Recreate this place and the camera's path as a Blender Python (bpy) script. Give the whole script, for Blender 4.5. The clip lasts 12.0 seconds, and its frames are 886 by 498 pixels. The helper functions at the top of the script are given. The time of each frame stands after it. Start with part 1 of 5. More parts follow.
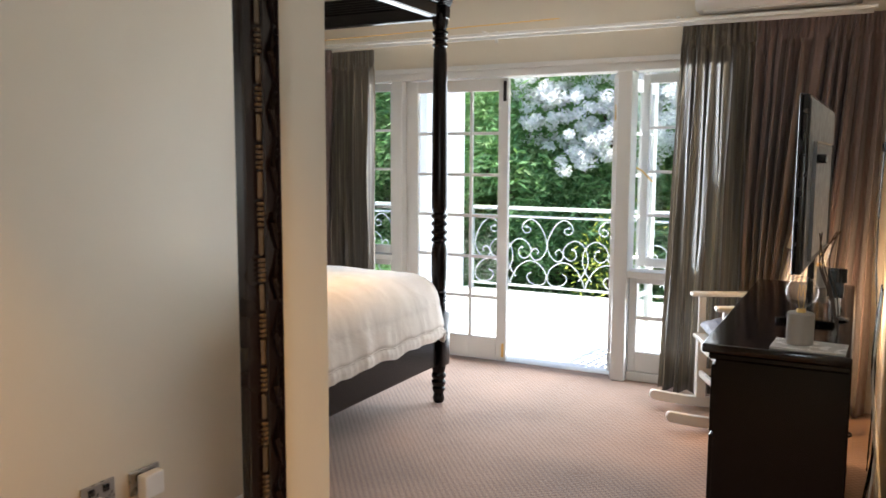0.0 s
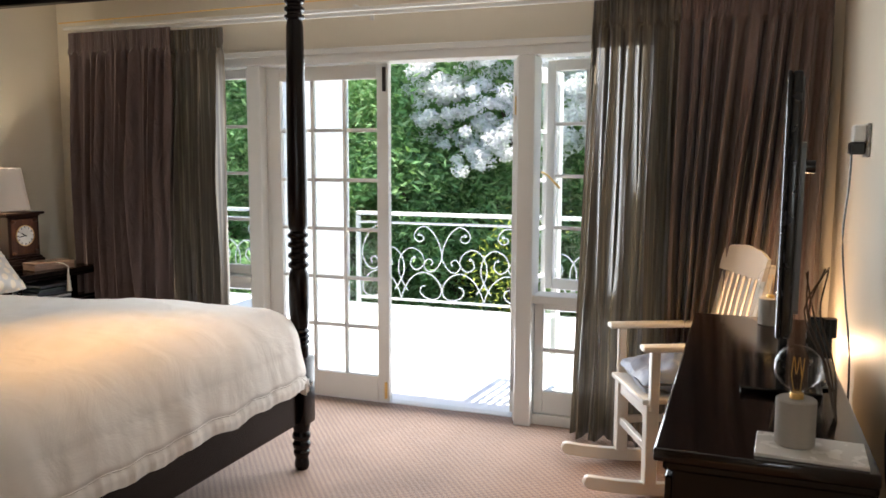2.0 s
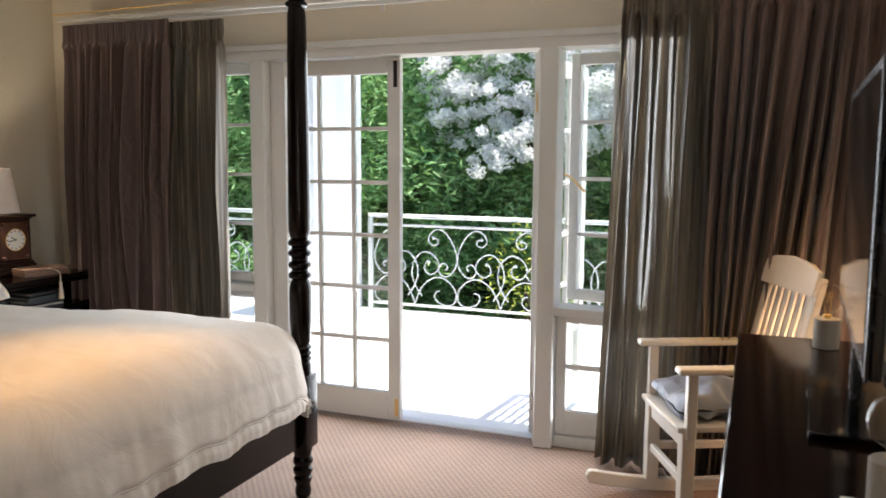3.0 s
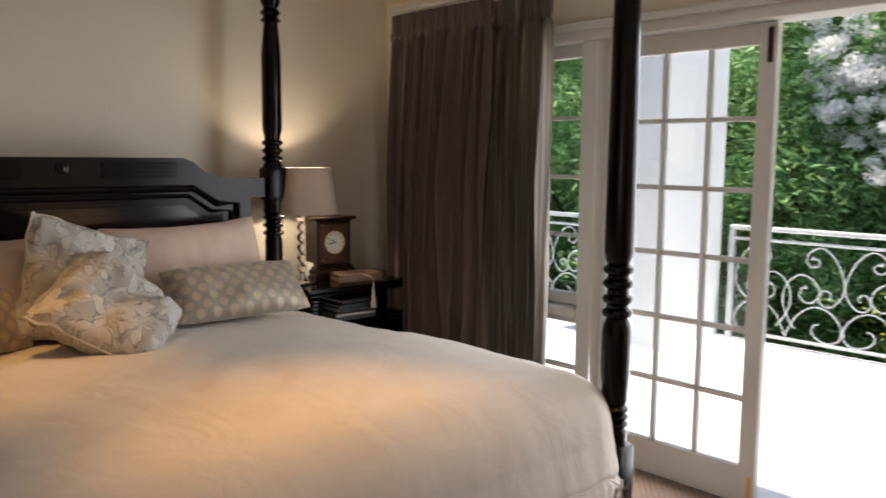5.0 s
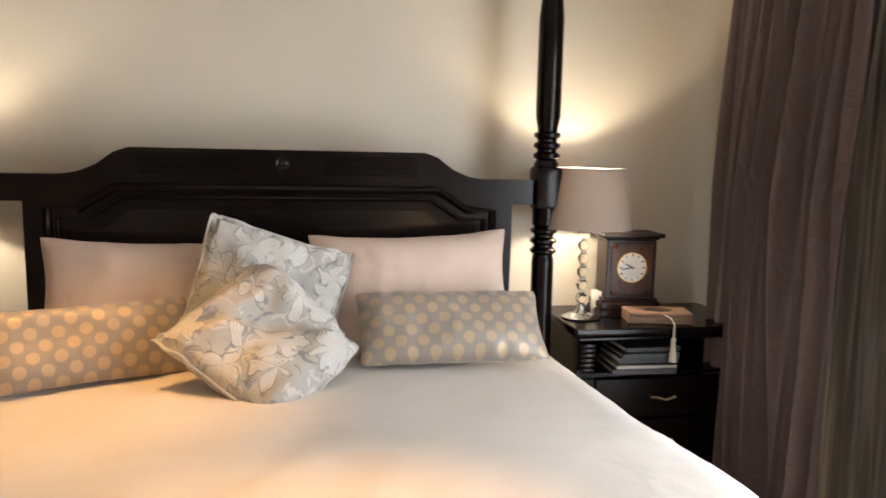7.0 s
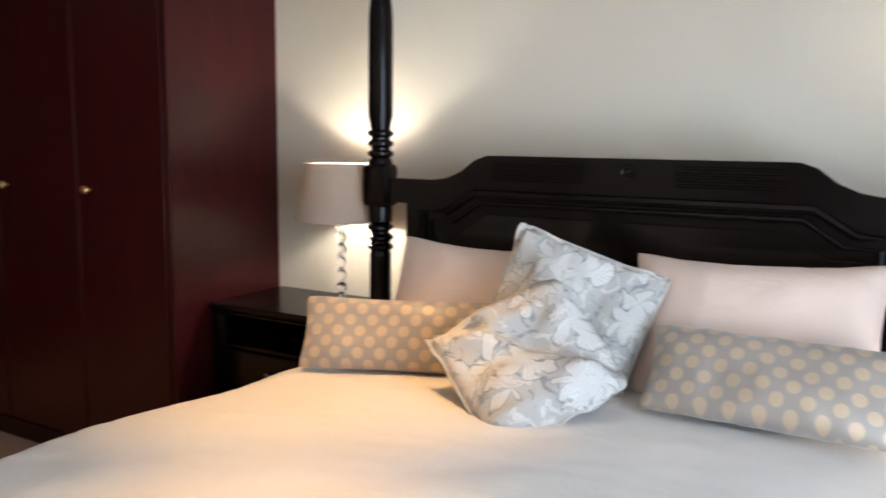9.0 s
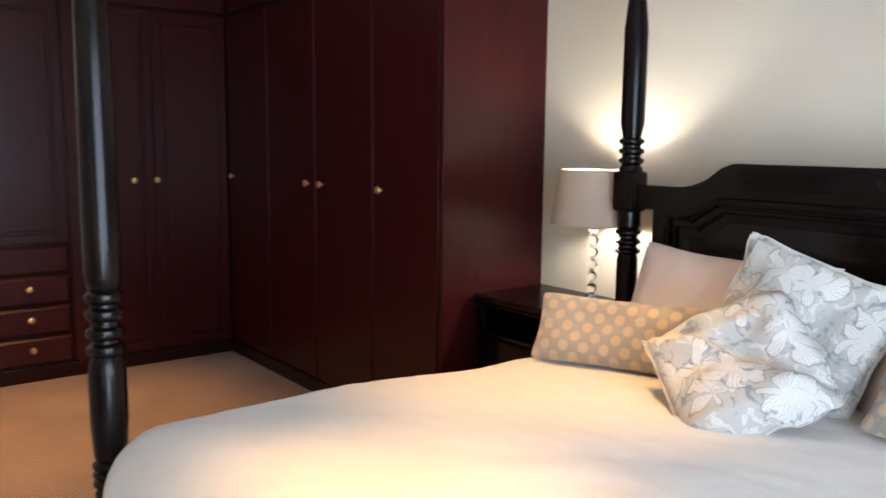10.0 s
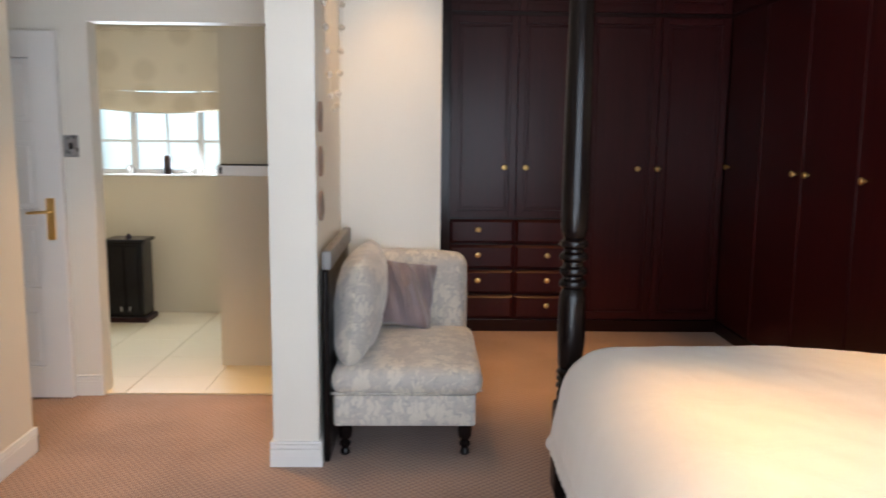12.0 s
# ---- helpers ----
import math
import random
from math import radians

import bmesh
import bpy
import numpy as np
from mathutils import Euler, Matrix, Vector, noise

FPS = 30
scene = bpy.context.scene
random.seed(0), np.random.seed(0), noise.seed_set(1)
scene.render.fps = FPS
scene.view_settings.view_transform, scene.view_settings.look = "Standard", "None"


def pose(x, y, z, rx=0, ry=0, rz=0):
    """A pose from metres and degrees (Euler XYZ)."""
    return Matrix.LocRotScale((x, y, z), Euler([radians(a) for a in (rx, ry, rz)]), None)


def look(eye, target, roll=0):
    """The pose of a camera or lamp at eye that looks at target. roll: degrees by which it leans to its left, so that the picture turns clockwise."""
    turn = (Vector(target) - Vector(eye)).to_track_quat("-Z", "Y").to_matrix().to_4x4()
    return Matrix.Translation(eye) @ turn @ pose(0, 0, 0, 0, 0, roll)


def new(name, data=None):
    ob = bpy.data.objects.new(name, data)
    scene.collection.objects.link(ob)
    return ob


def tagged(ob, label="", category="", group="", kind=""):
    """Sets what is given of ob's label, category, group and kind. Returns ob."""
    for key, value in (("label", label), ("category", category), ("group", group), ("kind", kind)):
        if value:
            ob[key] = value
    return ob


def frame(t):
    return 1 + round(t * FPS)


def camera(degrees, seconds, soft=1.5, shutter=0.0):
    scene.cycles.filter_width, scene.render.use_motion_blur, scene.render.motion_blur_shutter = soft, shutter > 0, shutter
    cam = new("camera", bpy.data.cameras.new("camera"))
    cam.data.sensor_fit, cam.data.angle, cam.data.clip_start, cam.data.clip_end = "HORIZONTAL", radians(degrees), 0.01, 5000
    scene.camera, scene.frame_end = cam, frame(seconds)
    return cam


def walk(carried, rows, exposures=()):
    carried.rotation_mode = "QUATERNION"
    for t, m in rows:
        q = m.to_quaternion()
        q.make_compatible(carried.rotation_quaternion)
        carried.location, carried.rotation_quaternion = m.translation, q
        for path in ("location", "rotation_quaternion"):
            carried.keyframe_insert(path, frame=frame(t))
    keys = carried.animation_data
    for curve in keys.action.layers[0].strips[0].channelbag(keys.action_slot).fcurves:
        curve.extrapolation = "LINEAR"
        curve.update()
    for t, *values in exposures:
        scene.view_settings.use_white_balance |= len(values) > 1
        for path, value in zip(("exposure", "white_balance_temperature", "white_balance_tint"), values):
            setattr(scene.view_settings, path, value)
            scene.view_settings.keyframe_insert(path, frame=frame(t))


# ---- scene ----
cam = camera(57.9, 12.0, 1.6, 0.35)
PATH = [
    (0, (-0.414, 1.665, 1.464), (-1.33, 3.429, 1.243), 0.3),
    (0.5, (-0.482, 1.868, 1.466), (-1.332, 3.664, 1.24), 0.4),
    (1, (-0.561, 2.115, 1.492), (-1.342, 3.943, 1.266), 0.3),
    (1.5, (-0.611, 2.371, 1.483), (-1.333, 4.223, 1.258), 0.4),
    (2, (-0.69, 2.612, 1.493), (-1.382, 4.475, 1.267), 0.2),
    (2.5, (-0.74, 2.776, 1.499), (-1.428, 4.64, 1.272), 0.3),
    (4.5, (-1.045, 3.47, 1.481), (-2.283, 5.025, 1.257), 0.5),
    (5, (-1.143, 3.724, 1.484), (-2.599, 5.077, 1.257), 0.5),
    (5.5, (-1.288, 3.959, 1.475), (-2.892, 5.132, 1.248), 0.8),
    (6, (-1.417, 4.251, 1.483), (-3.139, 5.239, 1.249), 0.9),
    (6.5, (-1.529, 4.536, 1.503), (-3.388, 5.23, 1.254), 1.2),
    (7, (-1.701, 4.811, 1.504), (-3.641, 5.226, 1.246), 1.3),
    (9, (-2.048, 5.661, 1.523), (-3.765, 4.67, 1.256), 0.7),
    (9.5, (-2.072, 5.777, 1.523), (-3.533, 4.436, 1.262), 0.8),
    (10, (-2.058, 5.984, 1.54), (-3.275, 4.419, 1.275), 0.6),
    (10.5, (-2.084, 6.145, 1.55), (-3.061, 4.421, 1.28), 0.4),
    (11, (-2.124, 6.274, 1.526), (-2.765, 4.398, 1.262), 0.4),
    (11.5, (-2.11, 6.405, 1.513), (-2.446, 4.452, 1.239), 0.6),
    (12, (-2.103, 6.56, 1.497), (-2.149, 4.58, 1.217), 0.6),
]

# ---- light and exposure ----
SUN_AZ, SUN_EL = 98.0, 79.0
world = bpy.data.worlds.new("world")
scene.world = world
world.use_nodes = True
wn = world.node_tree
sky = wn.nodes.new("ShaderNodeTexSky")
sky.sky_type, sky.sun_disc = "NISHITA", False
sky.sun_elevation, sky.sun_rotation = radians(SUN_EL), radians(SUN_AZ)
wn.links.new(sky.outputs[0], wn.nodes["Background"].inputs[0])
wn.nodes["Background"].inputs[1].default_value = 0.15


def lamp(name, kind, place, power, colour, **more):
    data = bpy.data.lights.new(name, kind)
    data.energy, data.color = power, colour
    for key, value in more.items():
        if key == "size":
            data.shape, data.size, data.size_y = "RECTANGLE", value[0], value[1]
        elif key == "radius":
            data.shadow_soft_size = value
        elif key == "spot":
            data.spot_size, data.spot_blend = radians(value[0]), value[1]
    ob = new(name, data)
    ob.matrix_world = place
    return ob


az, el = radians(SUN_AZ), radians(SUN_EL)
sun_way = Vector((math.sin(az) * math.cos(el), math.cos(az) * math.cos(el), math.sin(el)))
sun = lamp("sun", "SUN", look(sun_way * 50, (0, 0, 0)), 4.5, (1.0, 0.95, 0.86))
sun.data.angle = radians(0.5)
WARM = (1.0, 0.57, 0.20)
ORANGE = (1.0, 0.53, 0.145)
lamp("window_light", "AREA", look((-2.45, 6.815, 1.10), (-2.45, -0.4, 0.6)), 34.0, (0.86, 0.94, 1.0), size=(2.6, 1.9))
lamp("bath_window_light", "AREA", look((0.1, -0.02, 1.45), (-0.2, 3.0, 0.8)), 9.0, (0.85, 0.95, 1.0), size=(1.0, 0.5))
for lx, ly, lz in ((-4.76, 6.05, 1.30), (-4.78, 3.585, 1.30)):
    lamp("bedside_bulb", "POINT", pose(lx, ly, lz), 4.6, (1.0, 0.90, 0.70), radius=0.03)
# place in the plan, watts, cone in degrees
SPOTS = [(-3.80, 4.30, 46.0, 46), (-2.72, 4.85, 60.0, 46), (-2.95, 1.45, 66.0, 62), (-1.95, 2.42, 12.0, 80), (-0.85, 2.62, 62.0, 62), (-2.1, 5.6, 7.0, 60), (-0.70, 6.12, 44.0, 50), (-0.2, 0.9, 6.0, 110)]
for lx, ly, lw, la in SPOTS:
    lamp("downlight_beam", "SPOT", look((lx, ly, 2.705), (lx, ly, 0)), lw, ORANGE if la < 64 else WARM, radius=0.03, spot=(la, 1.0))

EXPOSURES = [(0.0, 1.72, 6350, 12), (0.5, 1.54, 6350, 12), (1.5, 1.56, 6550, 13), (2.5, 1.42, 6550, 13), (4.5, 1.02, 6900, 16), (5.0, 0.88, 6900, 17), (5.5, 1.15, 6900, 16), (7.0, 1.84, 6650, 15), (9.0, 2.06, 5600, 11), (9.5, 2.25, 5550, 11), (10.5, 2.25, 5550, 11), (11.5, 2.1, 5800, 12), (12.0, 1.92, 5950, 13)]
walk(cam, [(t, look(eye, target, roll)) for t, eye, target, roll in PATH], EXPOSURES)

# ---- materials ----


class Mat:
    """A node material with short helpers."""

    def __init__(self, name, base=(0.5, 0.5, 0.5), rough=0.5, metal=0.0, **more):
        self.m = bpy.data.materials.new(name)
        self.m.use_nodes = True
        self.t = self.m.node_tree
        self.b = self.t.nodes["Principled BSDF"]
        self.set("Base Color", (*base, 1))
        self.set("Roughness", rough)
        self.set("Metallic", metal)
        for k, v in more.items():
            self.set(k.replace("_", " "), v)
        self.tc = None

    def set(self, key, value):
        if isinstance(value, bpy.types.NodeSocket):
            self.t.links.new(value, self.b.inputs[key])
        else:
            self.b.inputs[key].default_value = value

    def node(self, kind, ins=None, operation="", data_type="", blend_type=""):
        n = self.t.nodes.new(kind)
        if operation:
            n.operation = operation
        if data_type:
            n.data_type = data_type
        if blend_type:
            n.blend_type = blend_type
        for k, v in (ins or {}).items():
            if isinstance(v, bpy.types.NodeSocket):
                self.t.links.new(v, n.inputs[k])
            else:
                n.inputs[k].default_value = v
        return n

    def co(self, scale=(1, 1, 1), rot=(0, 0, 0), which="Object"):
        if self.tc is None:
            self.tc = self.node("ShaderNodeTexCoord")
        return self.node("ShaderNodeMapping", {"Vector": self.tc.outputs[which], "Scale": scale, "Rotation": rot}).outputs[0]

    def noise(self, scale=5, detail=3, stretch=(1, 1, 1), rough=0.5, distort=0.0):
        return self.node("ShaderNodeTexNoise", {"Vector": self.co(stretch), "Scale": scale, "Detail": detail, "Roughness": rough, "Distortion": distort}).outputs["Fac"]

    def ramp(self, fac, stops):
        n = self.node("ShaderNodeValToRGB", {"Fac": fac})
        e = n.color_ramp.elements
        while len(e) < len(stops):
            e.new(0.5)
        for el_, (p, c) in zip(e, stops):
            el_.position, el_.color = p, (*c, 1) if len(c) == 3 else c
        return n.outputs[0]

    def mix(self, fac, a, b, blend="MIX"):
        n = self.node("ShaderNodeMix", data_type="RGBA", blend_type=blend)
        for i, v in ((0, fac), (6, a), (7, b)):
            if isinstance(v, bpy.types.NodeSocket):
                self.t.links.new(v, n.inputs[i])
            else:
                n.inputs[i].default_value = v if i == 0 else (*v, 1)
        return n.outputs[2]

    def math(self, op, a, b=0.0):
        n = self.node("ShaderNodeMath", operation=op)
        for i, v in ((0, a), (1, b)):
            if isinstance(v, bpy.types.NodeSocket):
                self.t.links.new(v, n.inputs[i])
            else:
                n.inputs[i].default_value = v
        return n.outputs[0]

    def bump(self, height, strength=0.3, distance=0.01, under=None):
        ins = {"Height": height, "Strength": strength, "Distance": distance}
        if under is not None:
            ins["Normal"] = under
        n = self.node("ShaderNodeBump", ins).outputs[0]
        self.set("Normal", n)
        return n


def darker(c, f):
    return tuple(v * f for v in c)


def paint(name, c, rough=0.5, grain=0.06, bump=0.15):
    m = Mat(name, c, rough)
    m.set("Base Color", m.ramp(m.noise(1.3, 5), [(0.3, darker(c, 1 - grain)), (0.7, tuple(min(1, v * (1 + grain * 0.5)) for v in c))]))
    n1 = m.bump(m.noise(90, 3), bump, 0.002)
    m.bump(m.noise(3, 2), bump * 0.6, 0.01, n1)
    m.set("Roughness", m.ramp(m.noise(7, 3), [(0.3, (rough * 0.95,) * 3), (0.7, (min(1, rough * 1.05),) * 3)]))
    return m.m


def timber(name, c, rough=0.25, coat=0.3, axis=2, vary=0.5, scale=4.0):
    m = Mat(name, c, rough)
    st = [14, 14, 14]
    st[axis] = 0.8
    g = m.noise(scale, 5, st, 0.55, 0.15)
    g2 = m.noise(scale * 4, 4, st, 0.6)
    col = m.ramp(g, [(0.3, darker(c, 1 - vary)), (0.55, c), (0.8, darker(c, 1 + vary * 0.8))])
    m.set("Base Color", m.mix(0.35, col, m.ramp(g2, [(0.35, darker(c, 1 - vary)), (0.65, darker(c, 1 + vary * 0.4))])))
    m.set("Roughness", m.ramp(m.noise(2.5, 3), [(0.3, (rough * 0.94,) * 3), (0.75, (rough * 1.06,) * 3)]))
    m.set("Specular IOR Level", 0.22)
    m.set("Coat Weight", coat)
    m.set("Coat Roughness", 0.15)
    m.bump(g2, 0.06, 0.002)
    return m.m


def cloth(name, c, rough=0.85, weave=700, crease=0.25, vary=0.08, sheen=0.2):
    m = Mat(name, c, rough)
    m.set("Base Color", m.ramp(m.noise(3.0, 5), [(0.3, darker(c, 1 - vary)), (0.7, darker(c, 1 + vary * 0.5))]))
    m.set("Sheen Weight", sheen)
    w = m.node("ShaderNodeTexWave", {"Vector": m.co(), "Scale": weave / 6.3, "Distortion": 0.5}).outputs["Fac"]
    n1 = m.bump(w, 0.05, 0.001)
    m.bump(m.noise(5, 5, distort=1.0), crease, 0.03, n1)
    return m.m


def simple(name, c, rough=0.4, metal=0.0, **more):
    m = Mat(name, c, rough, metal, **more)
    m.set("Roughness", m.ramp(m.noise(30, 3), [(0.3, (rough * 0.8,) * 3), (0.7, (min(1, rough * 1.2),) * 3)]))
    return m.m


WALL = paint("wall_paint", (0.72, 0.65, 0.53), 0.45, 0.05)
WALL_W = paint("wall_paint_pale", (0.74, 0.70, 0.62), 0.5, 0.05)
CEIL = paint("ceiling_paint", (0.75, 0.72, 0.66), 0.8)
WHITE = paint("white_gloss_paint", (0.74, 0.73, 0.70), 0.3, 0.04, 0.08)
PLASTER = paint("white_plaster", (0.62, 0.63, 0.65), 0.8)
ESPRESSO = timber("espresso_wood", (0.0055, 0.003, 0.0026), 0.24, 0.0, 2, 0.35)
ESPRESSO_Y = timber("espresso_wood_wide", (0.0045, 0.0024, 0.0022), 0.22, 0.05, 1, 0.35)
HEADGLOSS = timber("headboard_gloss", (0.0045, 0.0025, 0.0022), 0.17, 0.5, 1, 0.35)
POLISHED = timber("polished_espresso", (0.010, 0.0045, 0.0035), 0.11, 0.4, 1, 0.35)
MAHOG = timber("mahogany", (0.044, 0.0058, 0.0060), 0.33, 0.03, 2, 0.35, 2.5)
MAHOG_D = timber("mahogany_dark", (0.018, 0.003, 0.003), 0.3, 0.08, 0, 0.35, 2.5)
DUVET = cloth("duvet_cotton", (0.64, 0.585, 0.52), 0.9, 900, 0.2, 0.04)
PILLOW = cloth("pillow_cotton", (0.70, 0.54, 0.44), 0.9, 900, 0.5, 0.05)
CURTAIN = cloth("taupe_curtain", (0.148, 0.100, 0.090), 0.6, 800, 0.45, 0.15, 0.2)
BRASS = simple("brass", (0.80, 0.54, 0.20), 0.38, 1.0)
STEEL = simple("steel", (0.6, 0.6, 0.6), 0.25, 1.0)
BLACK = simple("black_plastic", (0.012, 0.012, 0.013), 0.25)
CONCRETE = paint("pale_concrete", (0.37, 0.34, 0.30), 0.9, 0.1, 0.5)
PLASTIC = simple("white_plastic", (0.78, 0.77, 0.74), 0.35)
GREY_PL = simple("grey_plate", (0.32, 0.31, 0.30), 0.3, 0.6)
TILE = paint("bath_tile", (0.62, 0.53, 0.36), 0.3, 0.06, 0.05)
BATHWALL = paint("bath_wall_tile", (0.53, 0.45, 0.32), 0.3, 0.05, 0.05)
IRON = paint("white_iron", (0.5, 0.52, 0.52), 0.4)


def make_sheer():
    m = Mat("sheer_curtain", (0.115, 0.09, 0.068), 0.4)
    # lengthwise streaks put sunlit gold and shaded fold tones into the cloth colour
    lit_streak = m.noise(3.0, 3, (22, 22, 0.4))
    m.set("Base Color", m.ramp(lit_streak, [(0.34, (0.055, 0.050, 0.045)), (0.52, (0.125, 0.105, 0.082)), (0.66, (0.30, 0.25, 0.18))]))
    m.set("Sheen Weight", 0.3)
    tr = m.node("ShaderNodeBsdfTransparent")
    tl = m.node("ShaderNodeBsdfTranslucent", {"Color": (0.26, 0.20, 0.13, 1)})
    a = m.node("ShaderNodeMixShader", {0: 0.30, 1: m.b.outputs[0], 2: tl.outputs[0]})
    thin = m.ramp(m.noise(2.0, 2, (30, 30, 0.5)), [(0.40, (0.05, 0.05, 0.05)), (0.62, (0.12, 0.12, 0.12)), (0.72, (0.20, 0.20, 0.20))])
    b = m.node("ShaderNodeMixShader", {0: thin, 1: a.outputs[0], 2: tr.outputs[0]})
    m.t.links.new(b.outputs[0], m.t.nodes["Material Output"].inputs[0])
    return m.m


SHEER = make_sheer()


def make_carpet():
    m = Mat("loop_carpet", (0.3, 0.2, 0.16), 0.95)
    v = m.node("ShaderNodeTexChecker", {"Vector": m.co((1, 1, 1), (0, 0, 0.1)), "Scale": 55.0, "Color1": (0.35, 0.218, 0.152, 1), "Color2": (0.235, 0.14, 0.096, 1)})
    big = m.ramp(m.noise(1.6, 4), [(0.3, (0.72, 0.71, 0.70)), (0.5, (0.95, 0.95, 0.95)), (0.7, (1.14, 1.12, 1.10))])
    m.set("Base Color", m.mix(1.0, v.outputs[0], big, "MULTIPLY"))
    m.set("Sheen Weight", 0.25)
    dots = m.node("ShaderNodeTexVoronoi", {"Vector": m.co(), "Scale": 110.0}).outputs["Distance"]
    n1 = m.bump(dots, 0.6, 0.004)
    m.bump(v.outputs["Fac"], 0.5, 0.004, n1)
    return m.m


CARPET = make_carpet()


def make_glass(name, rough=0.0, tint=(0.95, 0.98, 0.97), ior=1.45):
    m = Mat(name, tint, rough)
    g = m.node("ShaderNodeBsdfGlossy", {"Roughness": rough, "Color": (1, 1, 1, 1)})
    t = m.node("ShaderNodeBsdfTransparent", {"Color": (*tint, 1)})
    r0 = ((ior - 1) / (ior + 1)) ** 2
    lw = m.node("ShaderNodeLayerWeight", {"Blend": 0.5})
    p5 = m.node("ShaderNodeMath", {0: lw.outputs["Facing"], 1: 5.0}, operation="POWER")
    f = m.node("ShaderNodeMath", {0: p5.outputs[0], 1: 1 - r0, 2: r0}, operation="MULTIPLY_ADD")
    x = m.node("ShaderNodeMixShader", {0: f.outputs[0], 1: t.outputs[0], 2: g.outputs[0]})
    m.t.links.new(x.outputs[0], m.t.nodes["Material Output"].inputs[0])
    return m.m


GLASS = make_glass("window_glass")
CRYSTAL = Mat("crystal", (0.95, 0.95, 0.93), 0.03, 0.0, Transmission_Weight=1.0, IOR=1.45).m
SHADE = Mat("lamp_shade_linen", (0.42, 0.35, 0.29), 0.9)
_t = SHADE.node("ShaderNodeBsdfTranslucent", {"Color": (0.5, 0.40, 0.28, 1)})
_x = SHADE.node("ShaderNodeMixShader", {0: 0.12, 1: SHADE.b.outputs[0], 2: _t.outputs[0]})
SHADE.t.links.new(_x.outputs[0], SHADE.t.nodes["Material Output"].inputs[0])
SHADE.bump(SHADE.noise(300, 2), 0.15, 0.001)
SHADE = SHADE.m
FOLIAGE = Mat("leaf_green", (0.06, 0.12, 0.03), 0.55)
_oi = FOLIAGE.node("ShaderNodeNewGeometry")
FOLIAGE.set("Base Color", FOLIAGE.ramp(_oi.outputs["Random Per Island"], [(0.0, (0.05, 0.15, 0.05)), (0.5, (0.22, 0.44, 0.17)), (1.0, (0.50, 0.68, 0.32))]))
_t = FOLIAGE.node("ShaderNodeBsdfTranslucent", {"Color": (0.20, 0.36, 0.09, 1)})
_x = FOLIAGE.node("ShaderNodeMixShader", {0: 0.4, 1: FOLIAGE.b.outputs[0], 2: _t.outputs[0]})
FOLIAGE.t.links.new(_x.outputs[0], FOLIAGE.t.nodes["Material Output"].inputs[0])
FOLIAGE = FOLIAGE.m
BLOSSOM = Mat("lilac_blossom", (0.62, 0.55, 0.62), 0.7)
_oi = BLOSSOM.node("ShaderNodeNewGeometry")
BLOSSOM.set("Base Color", BLOSSOM.ramp(_oi.outputs["Random Per Island"], [(0.0, (0.30, 0.46, 0.26)), (0.22, (0.62, 0.66, 0.58)), (0.35, (0.78, 0.76, 0.77)), (1.0, (0.88, 0.87, 0.87))]))
_t = BLOSSOM.node("ShaderNodeBsdfTranslucent", {"Color": (0.93, 0.93, 0.93, 1)})
_x = BLOSSOM.node("ShaderNodeMixShader", {0: 0.6, 1: BLOSSOM.b.outputs[0], 2: _t.outputs[0]})
BLOSSOM.t.links.new(_x.outputs[0], BLOSSOM.t.nodes["Material Output"].inputs[0])
BLOSSOM = BLOSSOM.m
YELLOW = paint("yellow_leaf", (0.28, 0.33, 0.04), 0.6)
BARK = paint("bark", (0.1, 0.07, 0.05), 0.9, 0.3, 0.8)

# ---- mesh helpers ----


def mesh_of(bm, name, mat, smooth=True):
    me = bpy.data.meshes.new(name)
    bm.normal_update()
    if smooth:
        for f in bm.faces:
            f.smooth = True
        for e in bm.edges:
            if len(e.link_faces) == 2:
                bend = e.calc_face_angle(0.0)
                small, large = sorted(f.calc_area() for f in e.link_faces)
                e.smooth = not (bend > radians(35) or (bend > radians(12) and large > 15 * small and large > 0.003))
    bm.to_mesh(me)
    bm.free()
    me.materials.append(mat)
    return me


def part(name, bm, mat, parent=None, label="", smooth=True, kind=""):
    ob = new(name, mesh_of(bm, name, mat, smooth))
    ob.parent = parent
    tagged(ob, label, "", "", kind)
    return ob


def thing(name, place, label, category, group="", rz=0, rx=0, ry=0):
    ob = new(name)
    ob.empty_display_size = 0.1
    ob.matrix_world = pose(*place, rx, ry, rz)
    return tagged(ob, label, category, group)


def structure(name, bm, mat, smooth=True):
    return part(name, bm, mat, None, "", smooth, "structure")


def box(bm, x0, x1, y0, y1, z0, z1, bevel=0.0, seg=1):
    r = bmesh.ops.create_cube(bm, size=1)
    vs = r["verts"]
    for v in vs:
        v.co = Vector((x0 + (v.co.x + 0.5) * (x1 - x0), y0 + (v.co.y + 0.5) * (y1 - y0), z0 + (v.co.z + 0.5) * (z1 - z0)))
    if bevel > 0:
        es = list({e for v in vs for e in v.link_edges})
        bmesh.ops.bevel(bm, geom=es, offset=bevel, segments=seg, affect="EDGES", profile=0.5)
    return bm


def boxes(*dims, bevel=0.0, seg=1):
    bm = bmesh.new()
    for d in dims:
        box(bm, *d, bevel=bevel, seg=seg)
    return bm


